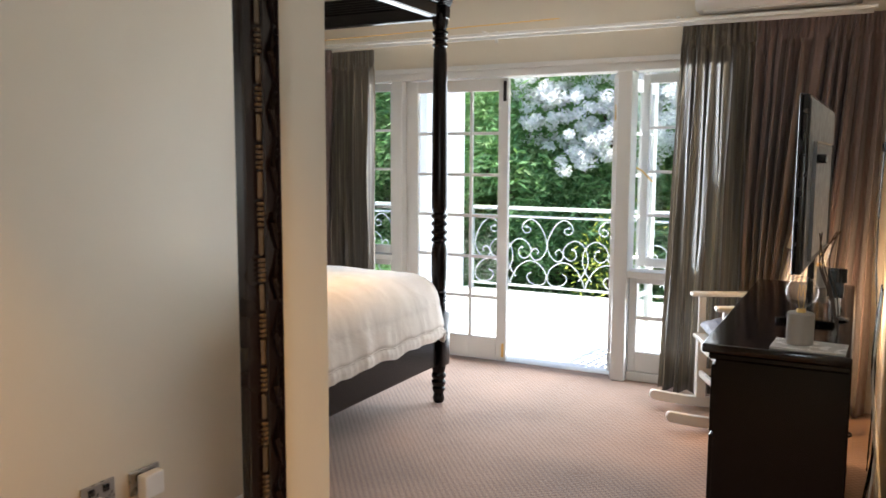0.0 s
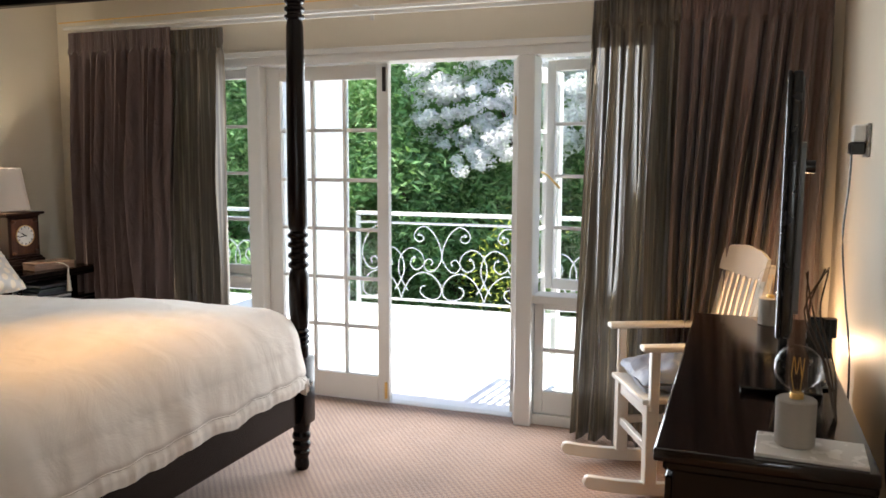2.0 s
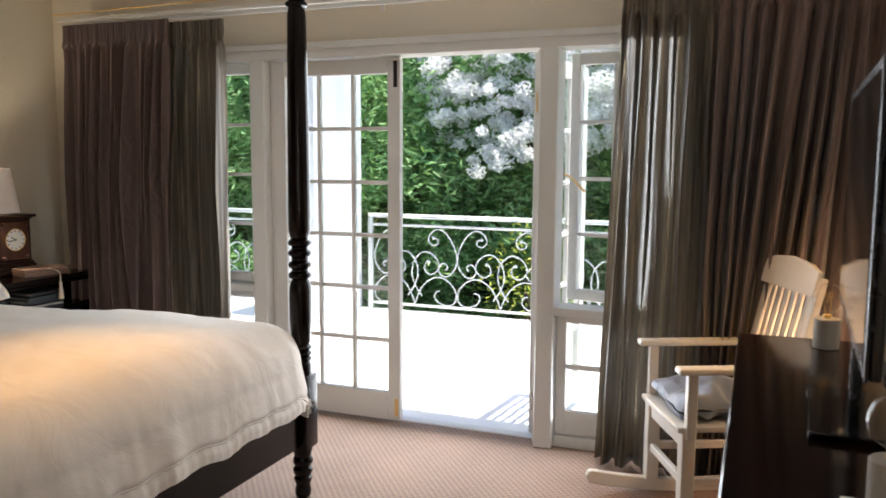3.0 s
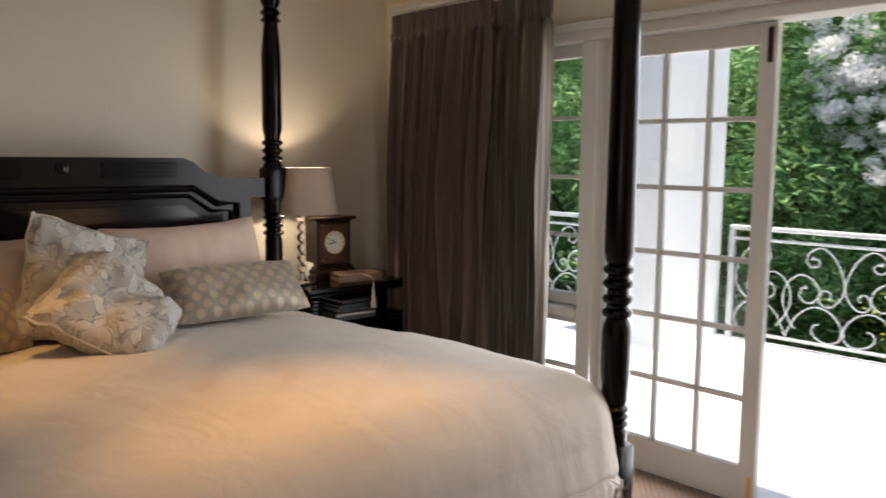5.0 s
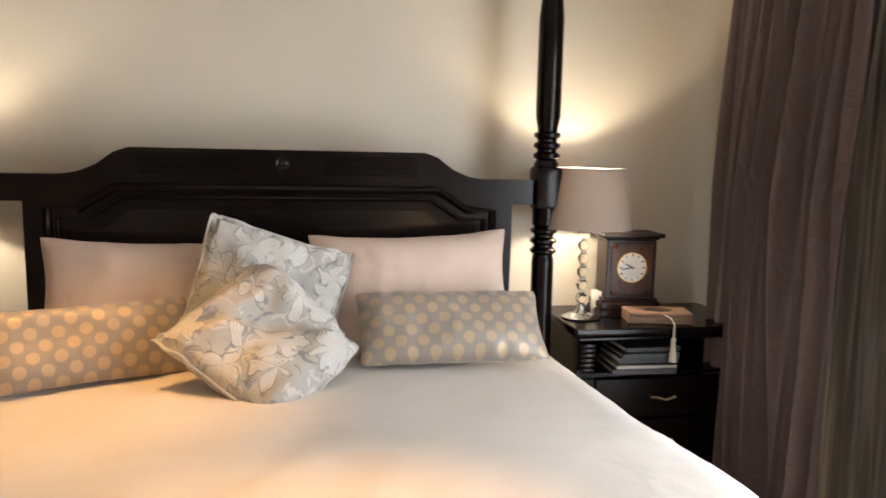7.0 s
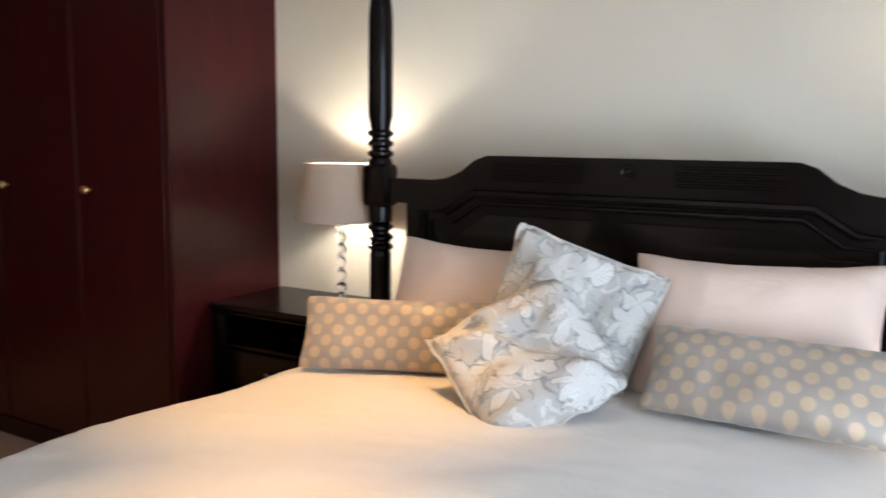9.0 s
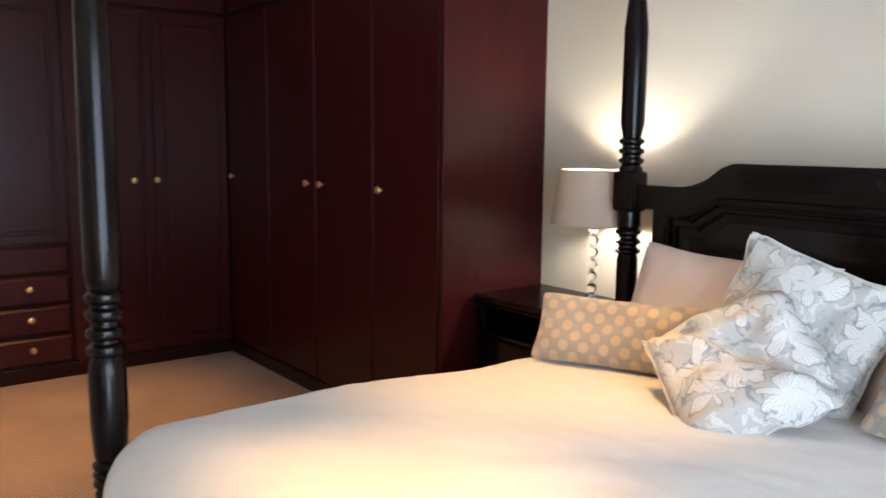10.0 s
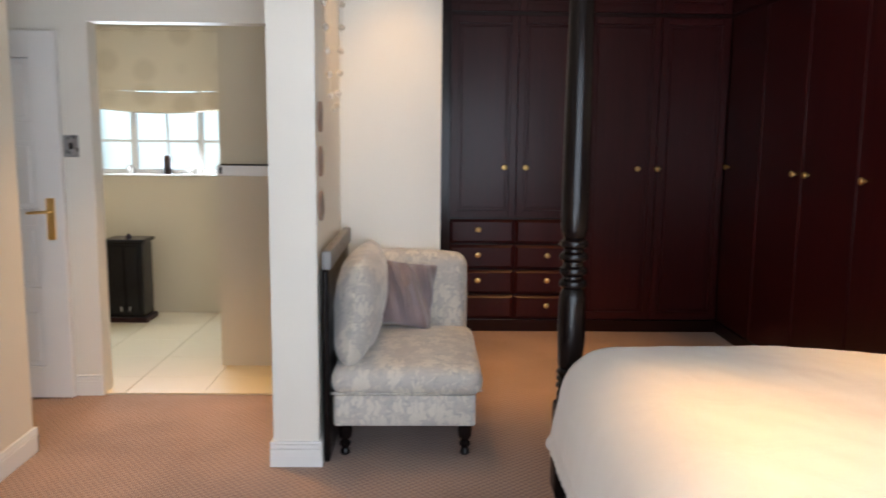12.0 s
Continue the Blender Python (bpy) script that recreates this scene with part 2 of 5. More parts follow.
def lathe(profile, n=24, at=(0, 0, 0), bm=None, caps=True):
    """profile: (radius, z) from bottom to top."""
    bm = bm or bmesh.new()
    rings = []
    for r, z in profile:
        rings.append([bm.verts.new((at[0] + r * math.cos(2 * math.pi * i / n), at[1] + r * math.sin(2 * math.pi * i / n), at[2] + z)) for i in range(n)])
    for a, b in zip(rings, rings[1:]):
        for i in range(n):
            bm.faces.new((a[i], a[(i + 1) % n], b[(i + 1) % n], b[i]))
    if caps:
        bm.faces.new(rings[0][::-1])
        bm.faces.new(rings[-1])
    return bm


def prism(poly, a, b, axis="x", bm=None):
    """A polygon of (u, v) drawn out along an axis from a to b. x: u=y, v=z; y: u=x, v=z; z: u=x, v=y."""
    bm = bm or bmesh.new()

    def p(u, v, w):
        return {"x": (w, u, v), "y": (u, w, v), "z": (u, v, w)}[axis]

    lo = [bm.verts.new(p(u, v, a)) for u, v in poly]
    hi = [bm.verts.new(p(u, v, b)) for u, v in poly]
    n = len(poly)
    for i in range(n):
        bm.faces.new((lo[i], lo[(i + 1) % n], hi[(i + 1) % n], hi[i]))
    bm.faces.new(lo[::-1])
    bm.faces.new(hi)
    bmesh.ops.recalc_face_normals(bm, faces=bm.faces)
    return bm


def tube(points, r, bm=None, n=6, closed=False):
    """A round bar along points."""
    bm = bm or bmesh.new()
    pts = [Vector(p) for p in points]
    rings = []
    up = Vector((0, 0, 1))
    for i, p in enumerate(pts):
        a, b = pts[max(0, i - 1)], pts[min(len(pts) - 1, i + 1)]
        d = (b - a).normalized()
        side = d.cross(up if abs(d.z) < 0.95 else Vector((0, 1, 0))).normalized()
        top = side.cross(d)
        rr = r[i] if isinstance(r, (list, tuple)) else r
        rings.append([bm.verts.new(p + rr * (side * math.cos(2 * math.pi * k / n) + top * math.sin(2 * math.pi * k / n))) for k in range(n)])
    for a, b in zip(rings, rings[1:]):
        for k in range(n):
            bm.faces.new((a[k], a[(k + 1) % n], b[(k + 1) % n], b[k]))
    bm.faces.new(rings[0][::-1])
    bm.faces.new(rings[-1])
    bmesh.ops.recalc_face_normals(bm, faces=bm.faces)
    return bm


def cushion(w, d, h, bm=None, nx=28, ny=20, corner=0.5, sag=0.0, wrinkle=0.006, seed=0, ears=0.0, pinch=0.0):
    """A stuffed pillow lying in the xy plane, centred, h thick."""
    bm = bm or bmesh.new()
    rnd = random.Random(seed)
    off = Vector((rnd.random() * 50, rnd.random() * 50, 0))
    layers = []
    for s in (1, -1):
        g = []
        for j in range(ny + 1):
            row = []
            for i in range(nx + 1):
                u, v = 2 * i / nx - 1, 2 * j / ny - 1
                e = max(0.0, (1 - abs(u) ** 3)) ** 0.5 * max(0.0, (1 - abs(v) ** 3)) ** 0.5
                rc_ = 1 + (ears - 0.05) * (abs(u) ** 8) * (abs(v) ** 8)
                x = u * w / 2 * (1 - 0.10 * corner * (1 - v * v) * abs(u) ** 3) * rc_ * (1 - 0.03 * abs(v) ** 10)
                y = v * d / 2 * (1 - 0.16 * corner * (1 - u * u) * abs(v) ** 3) * rc_ * (1 - 0.05 * abs(u) ** 10)
                z = s * e * h / 2
                n = noise.noise(Vector((x * 6, y * 6, s)) + off) * wrinkle * 2 + noise.noise(Vector((x * 17, y * 9, s)) + off) * wrinkle
                z += n * (0.3 + e) + sag * (u * u)
                if pinch:
                    puck = noise.noise(Vector((x * 32, y * 5, s * 3)) + off) * math.exp(-(1 - abs(v)) * 5) + noise.noise(Vector((x * 5, y * 32, s * 5)) + off) * math.exp(-(1 - abs(u)) * w / d * 5)
                    z += puck * pinch * e ** 0.5 + noise.noise(Vector((x * 4 + y * 7, y * 3 - x * 2, s)) + off) * pinch * 0.8 * e
                row.append(bm.verts.new((x, y, z)))
            g.append(row)
        layers.append(g)
        for j in range(ny):
            for i in range(nx):
                q = (g[j][i], g[j][i + 1], g[j + 1][i + 1], g[j + 1][i])
                bm.faces.new(q if s > 0 else q[::-1])
    bmesh.ops.remove_doubles(bm, verts=bm.verts, dist=0.0005)
    return bm


# ---- structure ----
NORTH, WEST, EAST, SOUTH, CEILING_Z = 6.86, -5.03, -0.27, -0.15, 2.72
PIER0, PIER1, PIER_END = -1.63, -1.425, 3.07
OPEN0, OPEN1, OPEN_TOP = -4.35, -1.02, 2.10

structure("floor_carpet", boxes((WEST - 0.25, 0.95, SOUTH - 0.25, 7.0, -0.2, 0.0)), CARPET)
structure("floor_bathroom", boxes((-2.07, 0.78, -0.05, 2.07, 0.0005, 0.004)), paint("tile_grout", (0.46, 0.42, 0.34), 0.8))
structure("ceiling", boxes((WEST - 0.25, 0.95, SOUTH - 0.25, 7.15, CEILING_Z, CEILING_Z + 0.2)), CEIL)
structure("wall_west", boxes((WEST - 0.25, WEST, SOUTH - 0.25, 7.12, 0, CEILING_Z)), WALL)
structure("wall_north", boxes((WEST, OPEN0, NORTH, 7.12, 0, CEILING_Z), (OPEN1, EAST, NORTH, 7.12, 0, CEILING_Z), (OPEN0, OPEN1, NORTH, 7.12, OPEN_TOP, CEILING_Z)), WALL)
structure("wall_east", boxes((EAST, EAST + 0.2, 2.91, 7.12, 0, CEILING_Z)), WALL)
structure("wall_entry_north", boxes((EAST + 0.2, 0.9, 2.91, 3.1, 0, CEILING_Z)), WALL_W)
structure("wall_entry_east", boxes((0.70, 0.9, 2.07, 2.91, 2.08, CEILING_Z), (0.9, 0.95, 1.9, 3.1, 0, CEILING_Z)), WALL_W)
structure("wall_pier", boxes((PIER0, PIER1, 2.07, PIER_END, 0, CEILING_Z)), WALL_W)
structure("wall_bath_front", boxes((-0.27, 0.9, 1.95, 2.07, 0, CEILING_Z), (PIER1, -0.27, 1.95, 2.07, 2.09, CEILING_Z), (-2.19, PIER1, 1.95, 2.07, 0, CEILING_Z)), WALL_W)
structure("wall_bath_west", boxes((-2.19, -2.07, SOUTH, 1.95, 0, CEILING_Z)), WALL_W)
for dims in ((-2.07, -0.80, 1.40, 1.50, 0, 1.235), (-2.07, -0.80, 1.36, 1.3995, 0, CEILING_Z), (-0.84, -0.80, 0.5, 1.3595, 0, CEILING_Z)):
    structure("wall_shower", boxes(dims), BATHWALL)
structure("wall_south_room", boxes((WEST, -2.19, SOUTH - 0.25, SOUTH, 0, CEILING_Z)), WALL)
structure("wall_bath_south", boxes((-2.19, 0.95, SOUTH - 0.20, SOUTH + 0.10, 0, 1.15), (-2.19, 0.95, SOUTH - 0.20, SOUTH + 0.10, 2.0, CEILING_Z), (-2.19, -0.45, SOUTH - 0.20, SOUTH + 0.10, 1.15, 2.0), (0.62, 0.95, SOUTH - 0.20, SOUTH + 0.10, 1.15, 2.0)), BATHWALL)
structure("wall_bath_east", boxes((0.78, 0.95, SOUTH + 0.1, 1.95, 0, CEILING_Z)), BATHWALL)


def skirting(name, x0, x1, y0, y1):
    bm = boxes((x0, x1, y0, y1, 0, 0.085), bevel=0.002)
    g = 0.004
    fx0, fx1, fy0, fy1 = x0, x1, y0, y1
    if x1 - x0 < y1 - y0 or x1 - x0 < 0.03:
        fx0, fx1 = (x0 + g, x1) if x0 < PIER0 or x1 == EAST else (x0, x1 - g)
    else:
        fy1 = y1 - g
    box(bm, fx0, fx1, fy0, fy1, 0.0855, 0.105, 0.002)
    box(bm, fx0, fx1, fy0, fy1, 0.1055, 0.12, 0.004, 2)
    return structure(name, bm, WHITE)


skirting("baseboard_east", EAST - 0.016, EAST, 2.895, NORTH)
skirting("baseboard_entry", EAST - 0.016, 0.7, 2.894, 2.91)
skirting("baseboard_pier_end", PIER0 - 0.016, PIER1 + 0.016, PIER_END, PIER_END + 0.016)
skirting("baseboard_pier_east", PIER1, PIER1 + 0.016, 2.07, PIER_END)
skirting("baseboard_pier_west", PIER0 - 0.016, PIER0, 2.07, PIER_END)
skirting("baseboard_bath_front", -0.27, 0.7, 2.07, 2.086)
skirting("baseboard_west", WEST, WEST + 0.016, 3.1, NORTH)

# ---- bed ----
AX, CX, YN, YS = -2.62, -4.72, 5.865, 3.825


def post_profile(top):
    """Turned bed post: foot, block level, ringed shaft."""
    p = [(0.026, 0.0), (0.034, 0.012), (0.036, 0.03), (0.030, 0.06), (0.038, 0.075), (0.040, 0.09), (0.033, 0.10), (0.042, 0.115), (0.044, 0.13), (0.034, 0.145), (0.044, 0.16), (0.044, 0.175), (0.036, 0.19), (0.044, 0.22), (0.044, 0.60)]
    for z in (0.615, 0.64, 0.665):
        p += [(0.036, z), (0.048, z + 0.008), (0.048, z + 0.014)]
    p += [(0.036, 0.69), (0.042, 0.70), (0.048, 0.80), (0.048, 0.93), (0.044, 0.955)]
    for z in (0.975, 1.02, 1.07, 1.115):
        p += [(0.036, z), (0.047, z + 0.008), (0.050, z + 0.018), (0.047, z + 0.028), (0.036, z + 0.036)]
    p += [(0.041, 1.16), (0.047, 1.185), (0.047, 1.30), (0.0445, 1.7), (0.039, 2.08)]
    for z in (2.11, 2.145, 2.18):
        p += [(0.034, z), (0.046, z + 0.008), (0.046, z + 0.02), (0.034, z + 0.028)]
    p += [(0.040, 2.225), (0.048, 2.25), (0.042, top)]
    return p


def head_post_profile(top):
    p = [(0.036, 0.0), (0.044, 0.02), (0.044, 1.06)]
    for z in (1.08, 1.12, 1.16):
        p += [(0.039, z), (0.053, z + 0.01), (0.053, z + 0.02), (0.039, z + 0.03)]
    p += [(0.048, 1.20), (0.048, 1.44)]
    for z in (1.455, 1.495, 1.535):
        p += [(0.039, z), (0.051, z + 0.008), (0.053, z + 0.016), (0.051, z + 0.024), (0.039, z + 0.03)]
    p += [(0.040, 1.58), (0.049, 1.62), (0.048, 2.0), (0.036, 2.12), (0.034, 2.14), (0.051, 2.15), (0.034, 2.17), (0.051, 2.19), (0.034, 2.21), (0.048, 2.24), (0.048, top)]
    return p


bed = thing("four_poster_bed", ((AX + CX) / 2, (YN + YS) / 2, 0), "dark espresso four-poster bed with turned posts and panelled headboard", "bed")
bx, by = (AX + CX) / 2, (YN + YS) / 2
hx, hy = (AX - CX) / 2, (YN - YS) / 2
for sx, sy in ((1, 1), (1, -1)):
    p = part("post", lathe(post_profile(2.30), 28, (sx * hx, sy * hy, 0)), ESPRESSO, bed)
    part("post_block", boxes((sx * hx - 0.052, sx * hx + 0.052, sy * hy - 0.052, sy * hy + 0.052, 0.23, 0.56), bevel=0.012, seg=2), ESPRESSO, p)
for sy in (1, -1):
    p = part("post", lathe(head_post_profile(2.30), 28, (-hx, sy * hy, 0)), ESPRESSO, bed)
    part("post_block", boxes((-hx - 0.052, -hx + 0.055, sy * hy - 0.055, sy * hy + 0.055, 1.26, 1.43), bevel=0.018, seg=2), ESPRESSO, p)
part("side_rail", boxes((-hx, hx, hy - 0.03, hy + 0.0, 0.24, 0.47), bevel=0.006), ESPRESSO_Y, bed)
part("side_rail", boxes((-hx, hx, -hy + 0.0, -hy + 0.03, 0.24, 0.47), bevel=0.006), ESPRESSO_Y, bed)
part("foot_rail", boxes((hx - 0.015, hx + 0.02, -hy + 0.05, hy - 0.05, 0.24, 0.47), bevel=0.006), ESPRESSO_Y, bed)


def head_outline(shrink=0.0):
    w = hy - 0.02
    s = shrink
    top = [(-w + s, 1.375 - s), (-w + 0.22, 1.375 - s), (-w + 0.30, 1.39 - s), (-w + 0.36, 1.425 - s), (-w + 0.45, 1.47 - s)]
    right = [(-u, v) for u, v in reversed(top)]
    return top, right


w = hy - 0.02
outline = [(-w, 1.28)] + [(-w, 1.375), (-w + 0.24, 1.375), (-w + 0.30, 1.385), (-w + 0.36, 1.41), (-w + 0.42, 1.455), (-w + 0.47, 1.472)]
outline = outline + [(-u, v) for u, v in reversed(outline)]
outline += [(w - 0.12, 1.28), (w - 0.13, 0.35), (-w + 0.13, 0.35), (-w + 0.12, 1.28)]
bm = prism(outline, -hx - 0.02, -hx + 0.025, "x")
headboard = part("headboard", bm, ESPRESSO_Y, bed)
# the raised mouldings of the headboard
def arch(off, z0):
    a = [(-w + 0.20 + off, z0), (-w + 0.20 + off, 1.255 - off), (-w + 0.30 + off, 1.255 - off), (-w + 0.42 + off * 0.8, 1.33 - off), ]
    return a + [(-u, v) for u, v in reversed(a)]


for off, rr in ((0.0, 0.016), (0.034, 0.010)):
    part("moulding", tube([(-hx + 0.03, u, v) for u, v in arch(off, 0.6)], rr, n=8), ESPRESSO_Y, headboard)
bm = bmesh.new()
a = arch(0.075, 0.6)
prism(a, -hx + 0.025, -hx + 0.040, "x", bm)
part("raised_panel", bm, HEADGLOSS, headboard)
for s in (-1, 1):
    for k in range(4):
        part("reed", boxes((-hx + 0.025, -hx + 0.034, min(s * 0.16, s * 0.5), max(s * 0.16, s * 0.5), 1.383 + k * 0.019, 1.394 + k * 0.019), bevel=0.003), ESPRESSO_Y, headboard)
bm = lathe([(0.028, 0), (0.027, 0.003), (0.021, 0.004), (0.017, 0.002), (0.010, 0.004), (0.001, 0.005)], 20)
bmesh.ops.transform(bm, matrix=pose(-hx + 0.0255, 0, 1.425, 0, 90, 0), verts=bm.verts)
part("rosette", bm, ESPRESSO_Y, headboard)
# canopy rails with a stepped cornice
def cornice(bm, x0, x1, y0, y1, out):
    box(bm, x0, x1, y0, y1, 2.27, 2.345, 0.006)
    ox, oy = out
    for k in range(6):
        e = 0.010 * (k + 1)
        box(bm, x0 - (e if ox else 0), x1 + (e if ox else 0), y0 - (e if oy else 0), y1 + (e if oy else 0), 2.3455 + k * 0.0125, 2.357 + k * 0.0125, 0.003)
    return bm


for sy in (1, -1):
    part("canopy_rail", cornice(bmesh.new(), -hx - 0.05, hx + 0.05, sy * hy - 0.03, sy * hy + 0.03, (0, 1)), ESPRESSO_Y, bed)
for sx in (1, -1):
    part("canopy_rail", cornice(bmesh.new(), sx * hx - 0.03, sx * hx + 0.03, -hy + 0.1, hy - 0.1, (1, 0)), ESPRESSO_Y, bed)
part("mattress_base", boxes((-hx + 0.03, hx - 0.02, -hy + 0.04, hy - 0.04, 0.28, 0.45), bevel=0.02), BLACK, bed)

mattress = part("mattress", boxes((CX + 0.06, AX - 0.05, YS + 0.05, YN - 0.05, 0.451, 0.70), bevel=0.05, seg=3), DUVET, None)
tagged(mattress, "thick mattress under a cream duvet on the four-poster bed", "mattress")


def make_duvet():
    """A thick quilt that sags over the edges of the mattress."""
    x0, x1, y0, y1 = -4.55, AX + 0.045, YS - 0.045, YN + 0.045
    nx, ny = 190, 190
    bm = bmesh.new()
    top = 0.812
    drop = 0.385
    cx, cy = (x0 + x1) / 2, (y0 + y1) / 2
    g = []
    R = 0.20

    def side(d):
        """how far out and down for arc length d past the shoulder"""
        if d <= 0:
            return 0.0, 0.0
        L = R * math.pi / 2
        if d < L:
            a = d / R
            return R * math.sin(a), R * (1 - math.cos(a))
        return R + 0.02 * math.sin((d - L) * 9), R + (d - L)

    L = R * math.pi / 2 + (drop - R)
    ux1 = x1 - R + 0.01
    uy0, uy1 = y0 + R, y1 - R
    for j in range(ny + 1):
        row = []
        for i in range(nx + 1):
            a = x0 + (ux1 + L - x0) * i / nx
            b = (uy0 - L) + (uy1 - uy0 + 2 * L) * j / ny
            dx = max(0, a - ux1)
            dy = b - uy1 if b > uy1 else (b - uy0 if b < uy0 else 0)
            d = (dx ** 2.25 + abs(dy) ** 2.25) ** (1 / 2.25) if dx > 0 and dy != 0 else max(dx, abs(dy))
            o, dn = side(min(d, L))
            if d > 0:
                q = (dx * dx + dy * dy) ** 0.5
                ex, ey = dx / q, dy / q
                X, Y = min(a, ux1) + ex * o, min(max(b, uy0), uy1) + ey * o
            else:
                X, Y = a, b
            Z = top - dn
            puff = 0.06 * (1 - ((X - cx) / 1.1) ** 2) * (1 - ((Y - cy) / 1.1) ** 2) - 0.02
            slope = min(1.0, max(0.0, (-3.25 - X) / 0.6))
            Z -= 0.040 * slope * slope * (3 - 2 * slope)
            Z += noise.noise(Vector((X * 13 + Y * 4, Y * 8, 11.0))) * 0.0034
            Z += puff if dn < 0.02 else puff * max(0, 1 - dn / 0.1)
            f = noise.noise(Vector((X * 1.7, Y * 1.7, 3.0))) * 0.012 + noise.noise(Vector((X * 5 + Y * 2, Y * 6, 7.0))) * 0.005
            Z += f
            if dn > 0.03:
                t = min(1, dn / 0.3)
                along = X * 1.0 - Y * 1.0 if abs(dy) > 0 and dx > 0 else (X if abs(dy) > 0 else Y)
                w_ = noise.noise(Vector((along * 9, Z * 2.0, 1.0))) * 0.010 * t + noise.noise(Vector((along * 25, Z * 6, 5.0))) * 0.003 * t
                k = (dx * dx + dy * dy) ** 0.5
                w_ += 0.012 * t
                X += dx / k * w_
                Y += dy / k * w_
                Z += noise.noise(Vector((along * 7, 0, 9))) * 0.02 * t
                seam = math.exp(-((L - min(d, L) - 0.055) / 0.010) ** 2)
                X -= dx / k * 0.010 * seam
                Y -= dy / k * 0.010 * seam
                if L - d < 0.055:
                    fr_ = 0.002 * math.sin(along * 130 + 3 * noise.noise(Vector((along * 6, 2, 2))))
                    X += dx / k * fr_
                    Y += dy / k * fr_
            row.append(bm.verts.new((X, Y, Z)))
        g.append(row)
    for j in range(ny):
        for i in range(nx):
            bm.faces.new((g[j][i], g[j][i + 1], g[j + 1][i + 1], g[j + 1][i]))
    bm.normal_update()
    # a hemmed edge that gives the quilt its thickness
    lower = [[bm.verts.new(v.co - v.normal * 0.03) for v in row] for row in g]
    for j in range(ny):
        for i in range(nx):
            bm.faces.new((lower[j][i], lower[j + 1][i], lower[j + 1][i + 1], lower[j][i + 1]))
    edge = [(0, i) for i in range(nx + 1)] + [(j, nx) for j in range(1, ny + 1)] + [(ny, i) for i in range(nx - 1, -1, -1)] + [(j, 0) for j in range(ny - 1, 0, -1)]
    for (j, i), (l, k) in zip(edge, edge[1:] + edge[:1]):
        bm.faces.new((g[j][i], lower[j][i], lower[l][k], g[l][k]))
    k = 5
    seam = [g[k][i].co.copy() for i in range(nx - k)] + [g[j][nx - k].co.copy() for j in range(k, ny - k)] + [g[ny - k][i].co.copy() for i in range(nx - k, -1, -1)]
    bmesh.ops.recalc_face_normals(bm, faces=bm.faces)
    return bm, seam


quilt, seam = make_duvet()
duvet = tagged(part("duvet", quilt, DUVET), "smooth cream cotton duvet with ruffled hem on the bed", "duvet")
part("seam_piping", tube(seam[::2], 0.0035, n=5), DUVET, duvet)

# ---- glazed wall ----
FY0, FY1 = 6.90, 6.99


def frame_thing(name, label, category="window"):
    ob = new(name)
    ob.matrix_world = pose(0, 0, 0)
    ob["kind"] = "structure"
    return ob


glazed = frame_thing("window_1", "")
bm = boxes((OPEN0, OPEN1, NORTH - 0.012, FY1 + 0.02, 2.04, 2.10), bevel=0.004)
part("window_frame", bm, WHITE, glazed)
part("window_frame", boxes((OPEN0, OPEN1, NORTH - 0.03, NORTH - 0.0125, 2.09, 2.125), bevel=0.004), WHITE, glazed)
for x0, x1 in ((-3.545, -3.455), (-1.84, -1.745), (-4.349, -4.30), (-1.07, -1.021)):
    part("window_frame", boxes((x0, x1, NORTH - 0.01, FY1 + 0.02, 0.0, 2.04), bevel=0.005), WHITE, glazed)
part("door_stop", boxes((-3.455, -3.43, FY0 + 0.02, FY1, 0.0, 2.04), bevel=0.003), WHITE, glazed)
part("door_stop", boxes((-1.865, -1.84, FY0 + 0.02, FY1, 0.0, 2.04), bevel=0.003), WHITE, glazed)
for x0, x1 in ((-4.30, -3.545), (-1.745, -1.07)):
    part("transom", boxes((x0, x1, NORTH - 0.01, FY1 + 0.02, 0.70, 0.745), bevel=0.005), WHITE, glazed)
    part("bottom_rail", boxes((x0, x1, FY0, FY1, 0.0, 0.06), bevel=0.004), WHITE, glazed)
part("threshold", boxes((-3.43, -1.865, FY0 + 0.07, FY1 + 0.05, -0.03, 0.006), bevel=0.004), WHITE, glazed)


